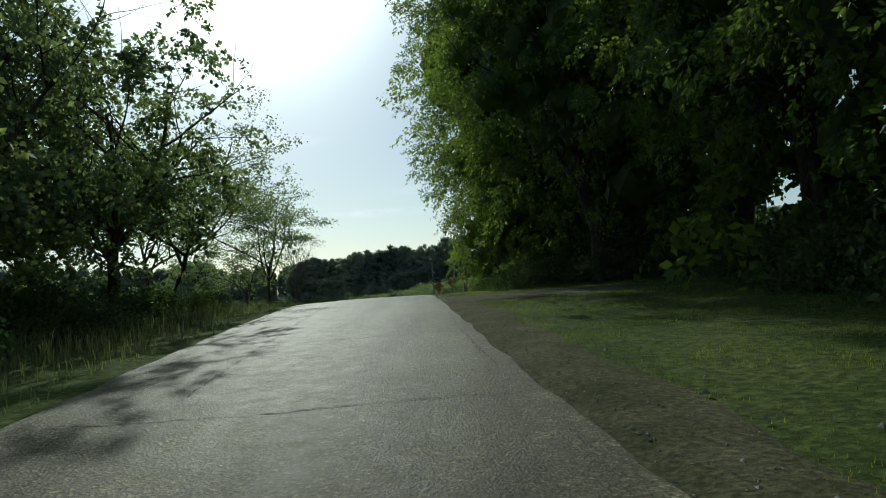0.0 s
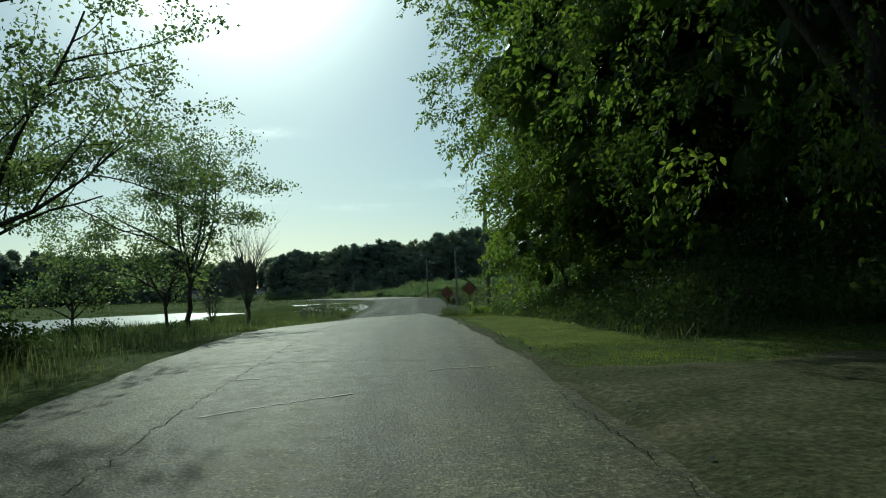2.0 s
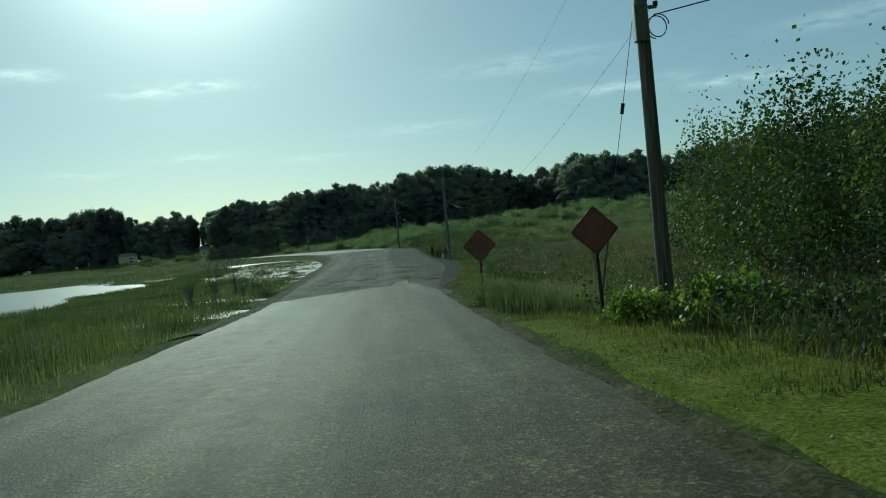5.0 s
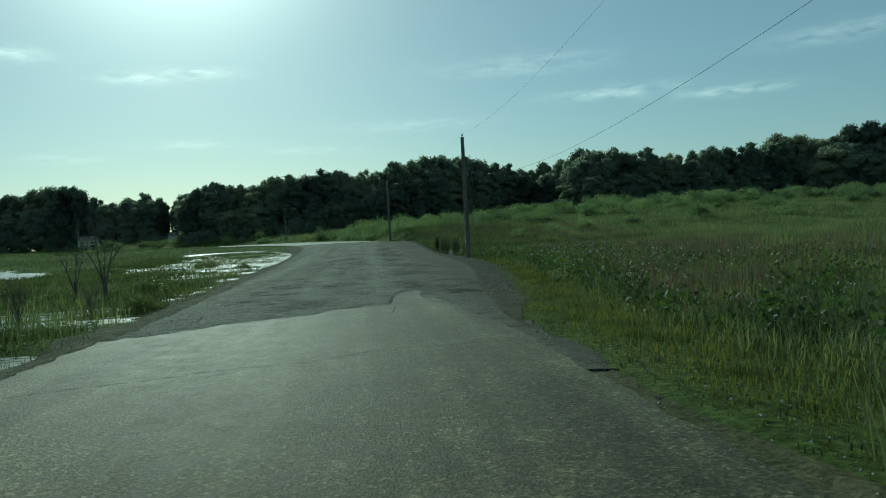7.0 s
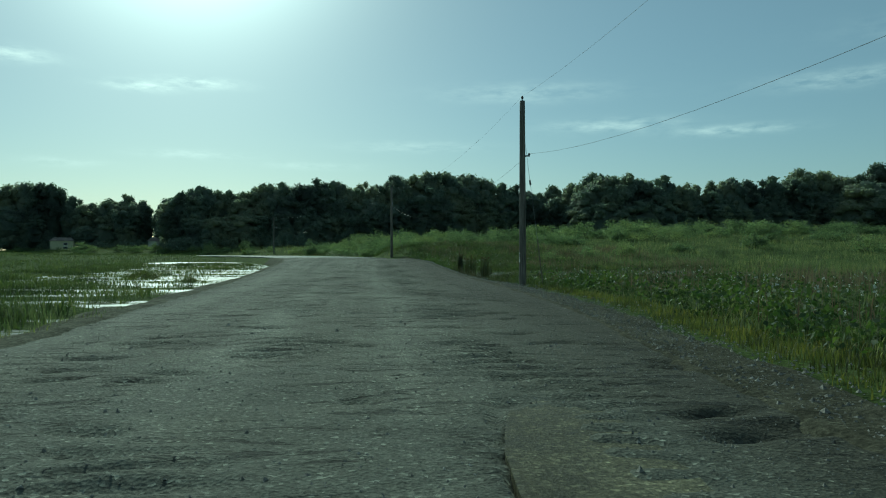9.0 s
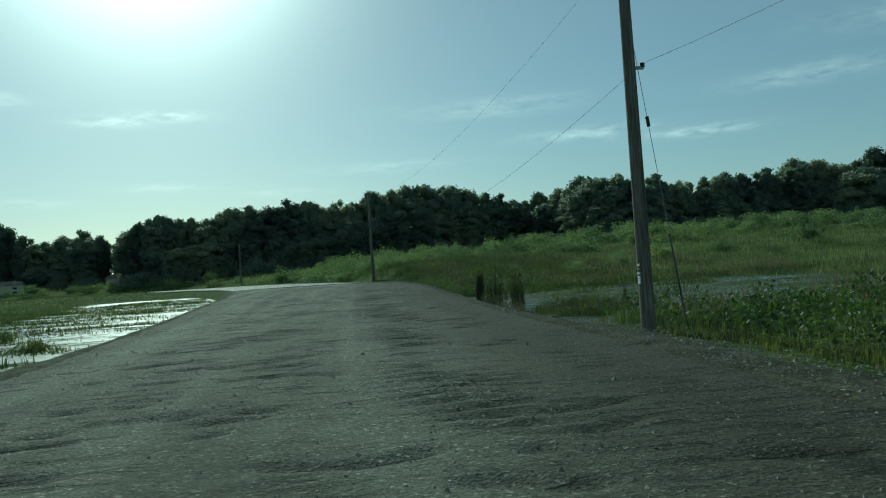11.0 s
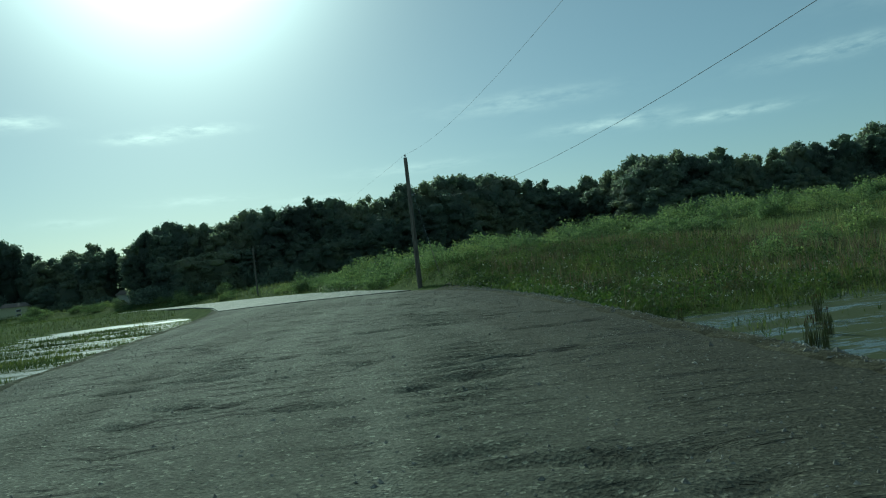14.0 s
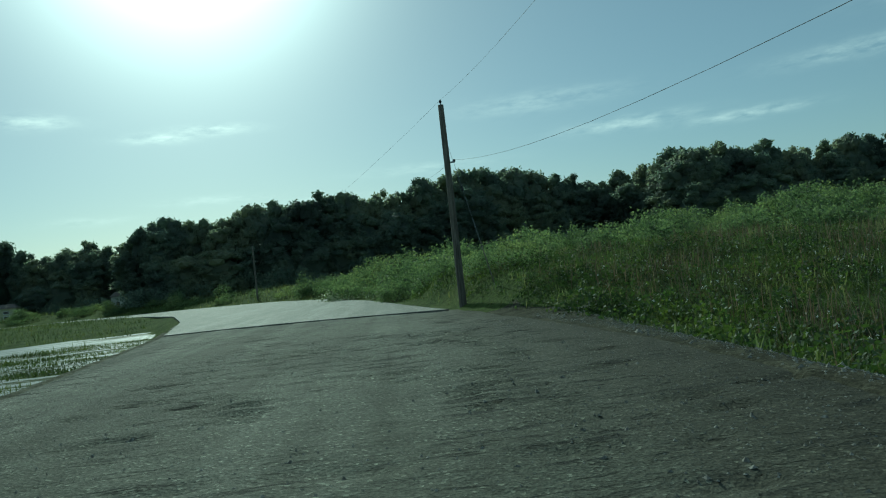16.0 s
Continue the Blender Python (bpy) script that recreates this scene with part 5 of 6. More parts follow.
SCRUB = "shrubs on the slope before the wood"
scrub = [shrub("shrub", stand(30, 205), 411, 2.4, 2.3, 0.21, 1500, M_SHRUB, "pale green shrub on the grassy slope", SCRUB),
         shrub("shrub", stand(44, 207), 412, 1.9, 2.9, 0.21, 1500, M_SHRUB, "pale green shrub on the grassy slope", SCRUB),
         shrub("shrub", stand(20, 209), 413, 3.0, 1.7, 0.21, 1500, M_SHRUB, "spreading green shrub on the grassy slope", SCRUB)]
for k in range(235):
    y = 190 + 60 * rng.random()
    x = rng.uniform(-8 - (y - 188) * 0.15, 135)
    if x - float(right_edge(y)) < 3.0:
        continue
    stand_thing(scrub[int(rng.integers(3))], x, y, rng.uniform(0, 360), rng.uniform(0.6, 1.0) + 0.5 * (y - 190) / 60)
for k in range(40):
    y = rng.uniform(194, 330)
    x = float(right_edge(y)) + rng.uniform(2.5, 14)
    stand_thing(scrub[int(rng.integers(3))], x, y, rng.uniform(0, 360), rng.uniform(0.5, 1.0))
for x, y, s in ((16, 163, 0.5), (21.5, 168, 0.55), (27, 172, 0.7), (36, 176, 0.7), (48, 180, 0.9), (60, 175, 0.9), (9, 185, 0.6), (5, 190, 0.6), (1.5, 193, 0.5), (1.6, 179, 0.4), (2.4, 182.5, 0.5), (0.8, 184.5, 0.45), (-0.6, 188.0, 0.5), (3.2, 178.5, 0.45), (-2.4, 193.5, 0.6), (4.2, 183.0, 0.5)):
    stand_thing(scrub[int(rng.integers(3))], x, y, rng.uniform(0, 360), s)

bloom = shrub("shrub", stand(1.5, 197), 415, 2.2, 1.6, 0.20, 1500, M_SHRUB, "shrub with pale blossom at the bend", SCRUB)
fv, ff = shrub_meshes(416, 2.2, 1.75, 0.16, 420)[1]
part_np("blossom", fv, ff, M_BLOSSOM, bloom, "pale cream blossom")
for x, y, s in ((-3.0, 203, 0.8), (4.5, 200, 0.9), (-6.5, 211, 1.0), (9.0, 198, 0.7), (14.0, 203, 0.9)):
    stand_thing(bloom, x, y, rng.uniform(0, 360), s)

# ---------------------------------------------------------------- the far wood
FAR = "trees of the far wood"


def billowed_crown(seed, height, r, low, count, per, leaf):
    """A broad crown of overlapping leafy billows, dense inside, with leaves standing out all over."""
    rng = np.random.default_rng(seed)
    u = unit(rng, count)
    u[:, 2] = np.where(rng.random(count) < 0.35, -np.abs(u[:, 2]), np.abs(u[:, 2]))
    flat = np.linalg.norm(u[:, :2], axis=1)[:, None]
    u[:, :2] *= np.where(u[:, 2:] < 0, 0.9 / flat, 1.0)
    size = r * rng.uniform(0.17, 0.32, count)
    half = np.array([r, r, height * (1 - low) / 2])
    c = np.array([0, 0, height * (1 + low) / 2]) + u * (half - size[:, None]) * rng.uniform(0.8, 1.0, (count, 1))
    solid = [(p + NUB_V * k * np.array([0.95, 0.95, 0.86]) * rng.uniform(0.8, 1.08, (len(NUB_V), 1)), NUB_F) for p, k in zip(c, size)]
    solid.append((np.array([0, 0, height * (1 + low) / 2 - 1.5]) + BALL_V * half * 0.74 * rng.uniform(0.85, 1.1, (len(BALL_V), 1)), BALL_F))
    spots = np.repeat(c, per, 0) + unit(rng, count * per) * np.repeat(size, per)[:, None] * np.array([1, 1, 0.92]) * rng.uniform(0.82, 1.16, (count * per, 1))
    lv, lf = leaves(rng, spots, leaf, 0.0, True)
    iv, jf = join(solid)
    return np.concatenate([lv, iv]), [lf, jf + len(lv)]


FAR_R = (6.2, 7.4, 5.4, 8.2, 6.6, 4.8)
far_protos = []
for i, r in enumerate(FAR_R):
    stem = tube([(0, 0, -0.5), (0.1, 0, 5), (0, 0.2, 11), (0, 0, 16)], [0.42, 0.34, 0.28, 0.12], 8)
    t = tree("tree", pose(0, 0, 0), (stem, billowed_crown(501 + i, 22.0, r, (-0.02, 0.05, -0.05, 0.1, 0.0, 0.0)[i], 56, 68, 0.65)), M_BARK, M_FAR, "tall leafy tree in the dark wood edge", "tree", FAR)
    far_protos.append(t)
# top of the wood as height (degrees) seen from one place on the road, by azimuth right of +y
RIDGE = ((-70, 5.0), (-40, 5.0), (-25.6, 4.39), (-24.6, 4.74), (-24.0, 5.05), (-22.8, 5.18), (-22.1, 4.66), (-21.3, 3.96), (-20.6, 3.83), (-20.0, 3.4), (-19.3, 3.66),
         (-18.8, 3.88), (-17.8, 4.29), (-16.9, 3.94), (-16.2, 3.54), (-15.3, 3.43), (-14.7, 4.08), (-14.3, 4.52), (-12.7, 5.03), (-11.7, 4.85), (-11.0, 4.47), (-10.2,
         4.71), (-8.3, 4.79), (-7.7, 5.25), (-6.4, 5.45), (-5.3, 5.25), (-4.4, 5.53), (-3.3, 5.73), (-2.2, 5.57), (-1.4, 5.04), (-0.2, 5.5), (2.1, 5.7), (2.8, 6.25),
         (3.9, 6.44), (6.4, 6.44), (8.5, 6.21), (9.4, 5.98), (10.3, 5.48), (11.9, 5.33), (12.8, 5.05), (13.4, 4.51), (14.1, 4.55), (15.5, 5.25), (16.3, 5.06), (17.1,
         5.71), (17.9, 6.18), (19.0, 6.34), (20.9, 6.07), (21.6, 5.61), (22.8, 6.01), (23.7, 5.64), (24.4, 4.59), (24.7, 4.84), (25.3, 5.34), (26.3, 5.05), (26.9, 5.11),
         (27.5, 5.52), (28.5, 5.4), (28.7, 4.97), (29.9, 5.18), (30.3, 5.5), (31.2, 5.29), (31.7, 4.78), (32.3, 5.08), (32.6, 5.89), (33.2, 6.01), (34.0, 5.74), (34.7,
         5.98), (35.4, 5.74), (35.9, 5.08), (36.6, 5.64), (37.3, 5.48), (37.8, 5.92), (38.4, 5.96), (43, 6.2), (55, 6.2), (75, 6.2))
RIDGE_AZ, RIDGE_EL = zip(*RIDGE)
WOOD_LINE = ((-64, -40, -25, -15.0, -14.0, -6, 0, 6, 14, 20, 36, 70), (275, 262, 250, 248, 205, 208, 225, 245, 258, 232, 247, 270))
k = 0
for row, (push, drop, gap, first, last) in enumerate(((0.0, 0.58, 1.5, -46.0, 50), (5.0, 0.8, 1.5, -45.3, 50), (9.0, 1.0, 1.25, -44.6, 50), (-12.0, 0.93, 1.0, -15.4, -8))):
    b = first
    while b < last:
        line = (np.interp(b, *WOOD_LINE) if row < 3 else 262.0) + push
        d = line / math.cos(radians(b)) if abs(b) < 36 else line * 1.18
        x, y = -2.98 + d * math.sin(radians(b)), 92.3 + d * math.cos(radians(b)) + rng.uniform(-2, 2)
        top = 1.2 + math.tan(radians(np.interp(b, RIDGE_AZ, RIDGE_EL))) * d
        h = (top + 1.0 - float(land(x, y))) * drop * (rng.uniform(0.8, 1.12) if row < 2 else 1.0)
        s = h / 21.6
        if row < 2 and (abs(b + 15.8) < 0.9 or abs(b + 21.8) < 1.1):
            b += 0.9
            continue
        m = pose(x, y, float(land(x, y)) - 0.1, 0, 0, rng.uniform(0, 360))
        if k < 6:
            c = far_protos[k]
            c.matrix_basis = m
        else:
            c = copy_thing(far_protos[int(rng.integers(6))], m)
        w = s * rng.uniform(0.85, 1.1) * (1.75, 1.35, 0.92, 1.0)[row]
        c.scale = (w, w, s)
        k += 1
        b += gap * rng.uniform(0.8, 1.2) * (1 if abs(b) < 42 else 1.6)


# undergrowth that closes the foot of the wood
thicket = [shrub_meshes(431 + i, (2.4, 1.9, 3.0)[i], (2.3, 2.9, 1.7)[i], 0.26, 900)[1] for i in range(3)]
pieces = []
for k in range(168):
    b = -46 + (k % 84) * 1.15 + rng.uniform(-0.4, 0.4)
    line = np.interp(b, *WOOD_LINE) + (7 if k >= 84 else -5)
    d = line / math.cos(radians(b)) if abs(b) < 36 else line * 1.18
    x, y = -2.98 + d * math.sin(radians(b)), 92.3 + d * math.cos(radians(b))
    if (x + 98) ** 2 + (y - 329) ** 2 < 60 or (x + 69.5) ** 2 + (y - 327) ** 2 < 25 or left_edge(y) - 3 < x < right_edge(y) + 3:
        continue
    v, f = thicket[int(rng.integers(3))]
    a, size = rng.uniform(0, 6.28), rng.uniform(1.5, 2.4) + (0.9 if k >= 84 else 0)
    turned = np.stack([v[:, 0] * math.cos(a) - v[:, 1] * math.sin(a), v[:, 0] * math.sin(a) + v[:, 1] * math.cos(a), v[:, 2]], -1)
    pieces.append((turned * size + (x, y, float(land(x, y)) - 0.05), f))
v, f = join(pieces)
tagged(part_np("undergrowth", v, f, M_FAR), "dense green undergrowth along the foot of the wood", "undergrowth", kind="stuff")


# ---------------------------------------------------------------- house and shed at the wood
def gable_house(m, w, d, h, roof_h, wall_mat, label, windows):
    t = thing("house", m, label, "house")
    bm = bmesh.new()
    box_bm(bm, -w / 2, -d / 2, 0, w / 2, d / 2, h)
    part("wall", bm, wall_mat, t)
    bm = bmesh.new()
    o = 0.4
    pts = [(-w / 2 - o, -d / 2 - o, h), (w / 2 + o, -d / 2 - o, h), (w / 2 + o, d / 2 + o, h), (-w / 2 - o, d / 2 + o, h), (-w / 2 + 0.8, 0, h + roof_h), (w / 2 - 0.8, 0, h + roof_h)]
    vs = [bm.verts.new(p) for p in pts]
    for q in ((0, 1, 5, 4), (2, 3, 4, 5), (1, 2, 5), (3, 0, 4), (3, 2, 1, 0)):
        bm.faces.new([vs[i] for i in q])
    part("roof", bm, M_ROOF, t)
    for x0, x1, z0, z1 in windows:
        bm = bmesh.new()
        box_bm(bm, x0, -d / 2 - 0.06, z0, x1, -d / 2 + 0.05, z1)
        fr = part("window", bm, M_GUARD, t)
        bm = bmesh.new()
        box_bm(bm, x0 + 0.1, -d / 2 - 0.08, z0 + 0.1, x1 - 0.1, -d / 2 - 0.05, z1 - 0.1)
        part("pane", bm, M_PANE, fr)
    return t


gable_house(pose(-98, 329, float(land(-98, 329)) - 0.1, 0, 0, 18), 6.4, 5.0, 3.3, 1.1, M_HOUSE, "small cream house with two windows before the wood", ((0.4, 1.7, 1.9, 2.7), (0.4, 1.7, 0.7, 1.5)))
shed = gable_house(pose(-69.5, 327, float(land(-69.5, 327)) - 0.1, 0, 0, 10), 3.0, 3.0, 3.4, 1.2, M_SHED, "narrow pale wooden shed before the wood", ((-0.5, 0.5, 1.2, 2.2),))
shed.name = "shed"
tagged(shed, category="shed")


# ---------------------------------------------------------------- utility poles and wires
def utility_pole(x, y, top, radius, label):
    z0 = float(land(x, y))
    t = thing("utility_pole", pose(x, y, z0), label, "utility pole", "poles along the road")
    h = top - z0
    path = [(0, 0, -0.4 + (h + 0.4) * k / 10) for k in range(11)]
    v, f = tube(path, np.linspace(radius, radius * 0.72, 11), 16)
    cap = np.array([np.arange(16) + 160])
    part_np("shaft", v, [f, cap], M_POLE, t, smooth=True)
    v, f = tube([(0, 0, h - 0.02), (0, 0, h + 0.10)], [0.02, 0.02], 8)
    part_np("pin", v, f, M_METAL, t)
    ins = bmesh.new()
    for k, r in enumerate((0.045, 0.06, 0.04)):
        c = bmesh.ops.create_cone(ins, cap_ends=True, segments=14, radius1=r, radius2=r * 0.8, depth=0.05)
        bmesh.ops.translate(ins, verts=c["verts"], vec=(0, 0, h + 0.10 + 0.045 * k))
    part("insulator", ins, M_WIRE, t, "dark glazed insulator")
    br = bmesh.new()
    box_bm(br, 0.0, -0.03, h - 2.42, radius + 0.16, 0.03, h - 2.36)
    part("bracket", br, M_METAL, t)
    sp = bmesh.new()
    c = bmesh.ops.create_cone(sp, cap_ends=True, segments=12, radius1=0.05, radius2=0.05, depth=0.09)
    bmesh.ops.translate(sp, verts=c["verts"], vec=(radius + 0.14, 0, h - 2.33))
    part("spool", sp, M_WIRE, t)
    return t, z0


def wire(name, pts, radius, label, sag=0.0, cat="wire"):
    out = []
    for a, b in zip(pts[:-1], pts[1:]):
        a, b = np.array(a, float), np.array(b, float)
        s = np.linspace(0, 1, 25)[:, None]
        p = a + (b - a) * s
        p[:, 2] -= sag * 4 * (s * (1 - s))[:, 0]
        out.append(tube(p, np.full(25, radius), 5))
    v, f = join(out)
    return tagged(part_np(name, v, f, M_WIRE), label, cat)


pole_a, za = utility_pole(3.15, 67.75, 9.05, 0.16, "weathered wooden utility pole with a floodlight and service drop")
pole_b, zb = utility_pole(3.88, 122.6, 7.78, 0.16, "weathered wooden utility pole with a guy wire beside the pond")
pole_c, zc = utility_pole(0.26, 176.1, 8.80, 0.16, "weathered wooden utility pole on the far bank")
pole_d, zd = utility_pole(-24.0, 262.0, 9.3, 0.16, "weathered wooden utility pole at the bend")
tops = [(3.15, 67.75, 9.25), (3.88, 122.6, 7.98), (0.26, 176.1, 9.0), (-24.0, 262.0, 9.5)]
wire("overhead_wire", tops, 0.0036, "thin overhead power line from pole to pole", 1.5)
wire("overhead_wire", [(x + 0.3, y, z - 2.5) for x, y, z in tops], 0.0044, "overhead neutral wire from pole to pole", 2.0)

# floodlight, service box, coiled drop and guy on the pole by the verge
arm = bmesh.new()
box_bm(arm, -0.45, -0.02, 9.05 - za - 0.24, 0.2, 0.02, 9.05 - za - 0.20)
part("lamp_arm", arm, M_METAL, pole_a)
fl = bmesh.new()
box_bm(fl, -0.16, -0.10, -0.20, 0.16, 0.10, 0.20)
bmesh.ops.bevel(fl, geom=fl.edges[:], offset=0.02, segments=2, affect="EDGES")
flood = part("floodlight", fl, M_METAL, pole_a, "square steel floodlight housing")
flood.matrix_basis = pose(-0.58, 0, 9.05 - za - 0.22, 20, 25, 0)
gl = bmesh.new()
box_bm(gl, -0.12, -0.112, -0.16, 0.12, -0.102, 0.16)
part("lens", gl, M_LAMPGLASS, flood, "pale glass lens")
bx = bmesh.new()
box_bm(bx, -0.22, -0.20, 9.05 - za - 3.1, 0.06, -0.02, 9.05 - za - 2.35)
bmesh.ops.bevel(bx, geom=bx.edges[:], offset=0.015, segments=1, affect="EDGES")
part("service_box", bx, M_METAL, pole_a, "grey steel service box")
ar = bmesh.new()
c = bmesh.ops.create_cone(ar, cap_ends=True, segments=12, radius1=0.07, radius2=0.05, depth=0.3)
bmesh.ops.rotate(ar, verts=c["verts"], matrix=Matrix.Rotation(0.35, 3, "Y"))
bmesh.ops.translate(ar, verts=c["verts"], vec=(0.28, 0, 9.05 - za - 1.85))
part("arrester", ar, M_WIRE, pole_a, "dark surge arrester")
loop = [(0.35 + 0.2 * math.cos(a), 0.02 * a, 9.05 - za - 2.75 + 0.22 * math.sin(a)) for a in np.linspace(0, 11, 40)]
v, f = tube(loop, np.full(40, 0.012), 5)
part_np("wire_loop", v, f, M_WIRE, pole_a)
drop = [(-0.45, 0, 9.05 - za - 0.3), (-0.35, 0, 9.05 - za - 0.7), (-0.16, 0, 9.05 - za - 1.1)]
v, f = tube(drop, np.full(3, 0.01), 5)
part_np("lamp_cable", v, f, M_WIRE, pole_a)
wire("service_drop", [(3.4, 67.75, 6.5), (14.0, 60.0, 7.2)], 0.014, "twisted service cable into the trees", 0.1)


def guy(pole_xyz, foot, label):
    x, y, z = pole_xyz
    fz = float(land(*foot))
    t = thing("guy_wire", pose(foot[0], foot[1], fz), label, "guy wire")
    a, b = np.array([x - foot[0], y - foot[1], z - fz]), np.array([0, 0, -0.1])
    v, f = tube([a, a * 0.5 + b * 0.5, b], [0.007] * 3, 5)
    part_np("strand", v, f, M_METAL, t)
    s = 0.62
    p = b + (a - b) * s
    q = b + (a - b) * (s + 0.03)
    v, f = tube([p, q], [0.04, 0.04], 8)
    part_np("strain_insulator", v, f, M_WIRE, t, "dark strain insulator")
    v, f = tube([b + (a - b) * 0.03, b + (a - b) * 0.30], [0.022, 0.022], 8)
    part_np("guard", v, f, M_DEADWOOD, t)
    return t


guy((3.88, 122.6, 6.9), (4.85, 122.75), "steel guy wire with a strain insulator")
guy((3.15, 67.75, 7.4), (2.2, 69.4), "steel guy wire beside the verge pole")
guy((0.26, 176.1, 7.6), (1.5, 174.9), "steel guy wire of the far pole")
# number band on the pond pole: plain bars
for k, (z, hgt) in enumerate(((1.42, 0.05), (1.33, 0.04), (1.24, 0.05), (1.10, 0.16))):
    bm = bmesh.new()
    box_bm(bm, -0.155, -0.09, z - hgt / 2, -0.135, 0.02, z + hgt / 2)
    part("tag", bm, M_GUARD if k != 1 else M_METAL, pole_b, "small pale tag")


# ---------------------------------------------------------------- warning signs
def letters(text, size, mat, parent, x, z):
    """A line of raised letters, each a piece of its own, centred on x."""
    made = []
    for c in text:
        cu = bpy.data.curves.new("letter", "FONT")
        cu.body, cu.size, cu.align_y, cu.extrude = c, size, "CENTER", 0.001
        cu.offset = size * 0.02
        tmp = bpy.data.objects.new("letter", cu)
        scene.collection.objects.link(tmp)
        me = bpy.data.meshes.new_from_object(tmp.evaluated_get(bpy.context.evaluated_depsgraph_get()))
        bpy.data.objects.remove(tmp)
        me.materials.clear()
        me.materials.append(mat)
        made.append((me, min(q.co.x for q in me.vertices), max(q.co.x for q in me.vertices)))
    gap = size * 0.1
    at = x - (sum(b - a for _, a, b in made) + gap * (len(made) - 1)) / 2
    for me, a, b in made:
        ob = new("letter", me)
        ob.parent = parent
        ob.matrix_basis = pose(at - a, -0.009, z, 90, 0, 0)
        at += b - a + gap


def warning_sign(m, diag, centre, words, label, tilt=0.0):
    """A square plate standing on its corner, on a flat steel post."""
    t = thing("road_sign", m, label, "road sign", "orange warning signs")
    s = diag / 2
    bm = bmesh.new()
    r = 0.09 * s
    out = []
    for cx, cz, a0 in ((s - r * 1.414, 0, -45), (0, s - r * 1.414, 45), (-s + r * 1.414, 0, 135), (0, -s + r * 1.414, 225)):
        for k in range(5):
            a = radians(a0 + 90 * k / 4)
            out.append((cx + r * math.cos(a), cz + r * math.sin(a)))
    front = bm.faces.new([bm.verts.new((x, 0, z)) for x, z in out])
    ex = bmesh.ops.extrude_face_region(bm, geom=[front])
    bmesh.ops.translate(bm, verts=[g for g in ex["geom"] if isinstance(g, bmesh.types.BMVert)], vec=(0, 0.004, 0))
    plate = part("plate", bm, M_SIGN, t, "dusty orange plate")
    plate.matrix_basis = pose(0, -0.035, centre, tilt, 0, 0)
    b = bmesh.new()
    k0, k1 = 0.93, 0.90
    ring = [[b.verts.new((x * k, -0.002, z * k)) for x, z in out] for k in (k0, k1)]
    n = len(out)
    for i in range(n):
        b.faces.new((ring[0][i], ring[0][(i + 1) % n], ring[1][(i + 1) % n], ring[1][i]))
    part("border", b, M_BLACK, plate, "black border line")
    for i, w in enumerate(words):
        letters(w, diag * 0.17, M_LEGEND, plate, 0, diag * (0.115 - 0.21 * i))
    p = bmesh.new()
    box_bm(p, -0.035, -0.028, -0.5, 0.035, -0.008, centre + s * 0.6)
    box_bm(p, -0.02, -0.008, -0.5, 0.02, 0.015, centre + s * 0.6)
    part("post", p, M_POST, t, "dark rusty steel post")
    for z in (-0.3, 0.3):
        q = bmesh.new()
        c = bmesh.ops.create_cone(q, cap_ends=True, segments=8, radius1=0.012, radius2=0.012, depth=0.012)
        bmesh.ops.rotate(q, verts=c["verts"], matrix=Matrix.Rotation(math.pi / 2, 3, "X"))
        bmesh.ops.translate(q, verts=c["verts"], vec=(0, -0.005, z * diag))
        part("bolt", q, M_METAL, plate)
    return t


gz = float(land(0.65, 76.95))
warning_sign(pose(0.65, 76.95, gz, 0, 1.0, 4), 1.13, 2.0 - gz, ("LOOSE", "GRAVEL"), "dusty orange diamond sign reading loose gravel on a steel post")
gz = float(land(1.92, 68.1))
warning_sign(pose(1.92, 68.1, gz, 0, -1.0, 2), 1.04, 2.30 - gz, (), "dusty orange diamond warning sign on a steel post")


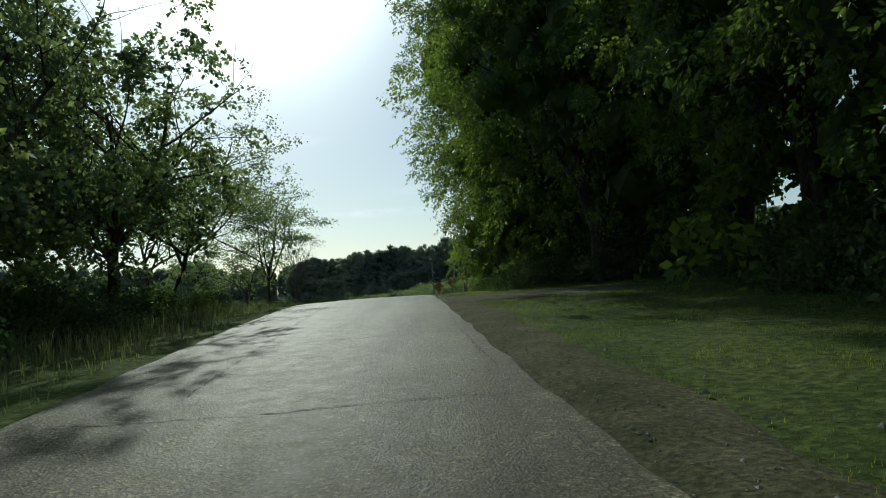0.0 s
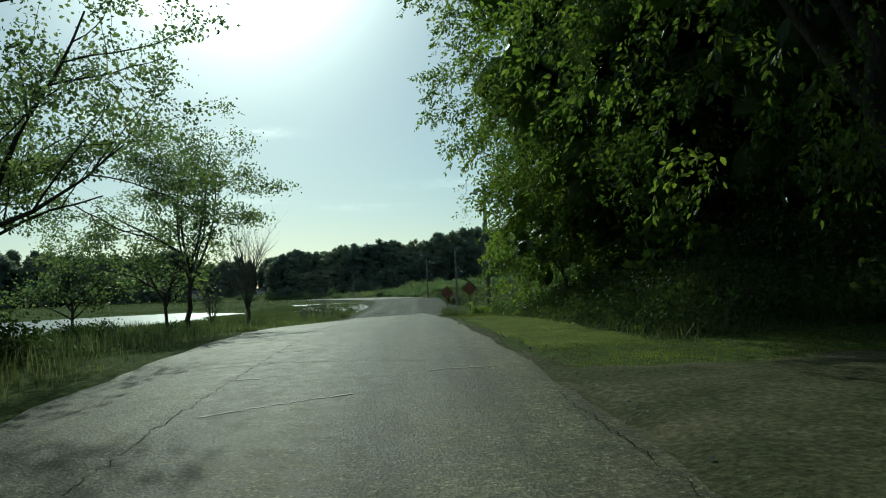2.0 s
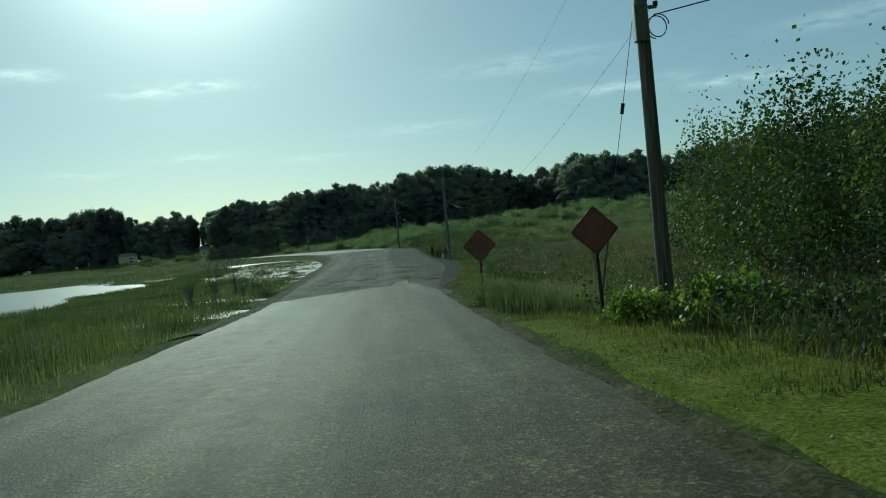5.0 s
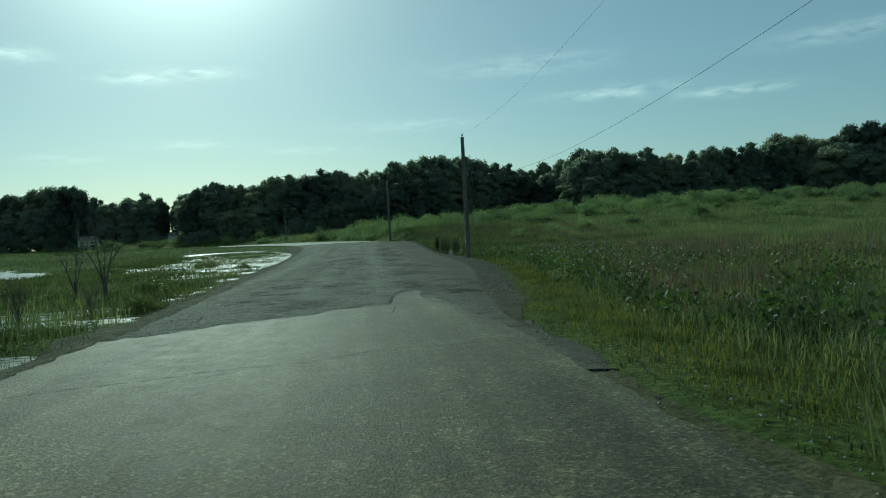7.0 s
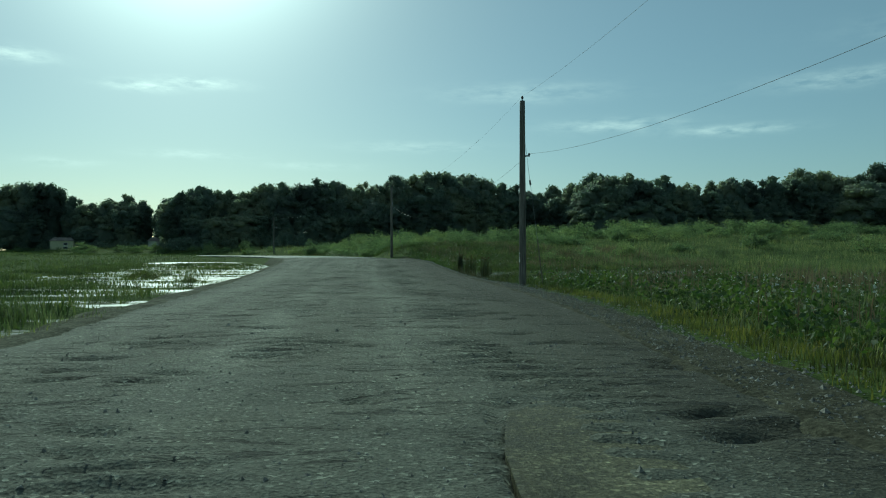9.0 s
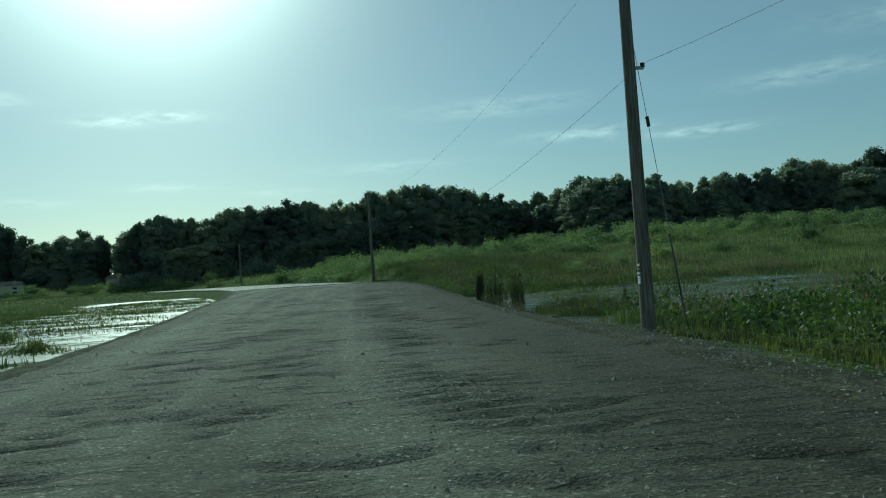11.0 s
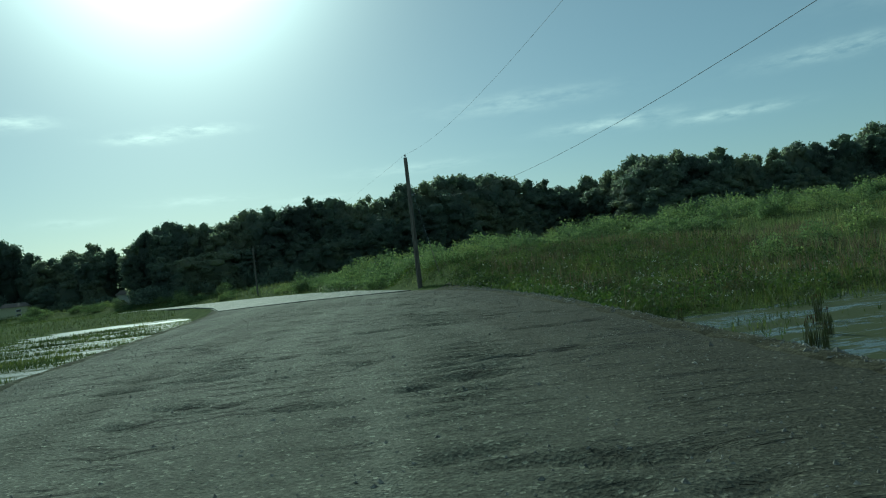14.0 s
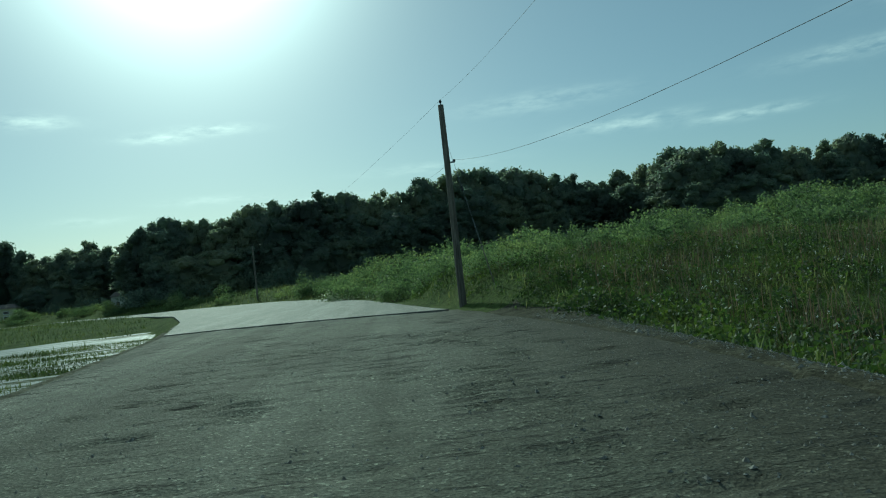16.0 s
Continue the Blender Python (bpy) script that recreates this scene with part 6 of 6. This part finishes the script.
# ---------------------------------------------------------------- cattails and marsh clumps
def cattails(m, seed, n, spread, height, spikes, label):
    rng = np.random.default_rng(seed)
    t = thing("cattail_clump", m, label, "cattails", "cattails in the pond")
    out, sp, st = [], [], []
    for i in range(n):
        a, r = rng.uniform(0, 6.28), spread * math.sqrt(rng.random())
        x, y, h = r * math.cos(a), r * math.sin(a) * 0.6, height * rng.uniform(0.6, 1.1)
        d = rng.normal(0, 0.035, 2) * h + np.array([x, y]) * 0.05
        w = rng.uniform(0.008, 0.014)
        b = rng.uniform(0, 6.28)
        side, way = np.array([-math.sin(b), math.cos(b), 0]) * w, np.array([math.cos(b), math.sin(b), 0])
        flop = h * rng.uniform(0.06, 0.16) if rng.random() < 0.5 else 0.0
        spine = [np.array([x + d[0] * k * k, y + d[1] * k * k, -0.1 + (h + 0.1) * k]) for k in (0.0, 0.45, 0.8, 0.92)]
        spine.append(spine[-1] + way * flop + np.array([d[0] * 0.1, d[1] * 0.1, 0.08 * h - 1.3 * flop]))
        q = np.array([p + e * side * taper for p, taper in zip(spine, (1.0, 1.0, 0.75, 0.55, 0.15)) for e in (-1, 1)])
        k = 2 * np.arange(4)[:, None]
        out.append((q, np.concatenate([k + (0, 1, 3), k + (0, 3, 2)])))
    v, f = join(out)
    part_np("leaves", v, f, M_REED, t)
    for i in range(spikes):
        a, r = rng.uniform(0, 6.28), spread * math.sqrt(rng.random())
        x, y, h = r * math.cos(a), r * math.sin(a) * 0.6, height * rng.uniform(0.8, 1.05)
        lx, ly = rng.normal(0, 0.05, 2)
        st.append(tube([(x, y, -0.1), (x + lx, y + ly, h)], [0.005, 0.004], 4))
        sp.append(tube([(x + lx, y + ly, h), (x + lx, y + ly, h + 0.02), (x + lx, y + ly, h + 0.13), (x + lx, y + ly, h + 0.15)], [0.004, 0.013, 0.013, 0.003], 6))
    for k, (a, b) in enumerate(zip(st, sp)):
        stalk = part_np("stalk", *a, M_REED, t)
        part_np("spike", *b, M_SPIKE, stalk, "brown velvety spike")
    return t


cattails(pose(3.3, 138.4, WATER_Z), 601, 230, 0.17, 1.5, 10, "dense dark clump of cattails in the weedy pond")
cl2 = cattails(pose(4.15, 138.8, WATER_Z), 602, 52, 0.3, 1.3, 8, "loose cattails with brown spikes in the pond")
for x, y, a, s in ((3.85, 139.2, 40, 0.9), (4.85, 138.6, 130, 0.95), (5.2, 139.0, 200, 0.95), (3.7, 141.1, 300, 0.5), (6.2, 133.2, 10, 0.35), (3.4, 131.6, 77, 0.4), (3.6, 133.0, 50, 0.35), (7.4, 130.0, 210, 0.45), (8.8, 132.0, 30, 0.45), (9.6, 137.8, 110, 0.4), (3.9, 146.0, 290, 0.4), (5.6, 143.6, 160, 0.35), (6.6, 145.4, 240, 0.4), (4.6, 142.2, 20, 0.3)):
    c = copy_thing(cl2, pose(x, y, WATER_Z, 0, 0, a))
    c.scale = (s, s, s)
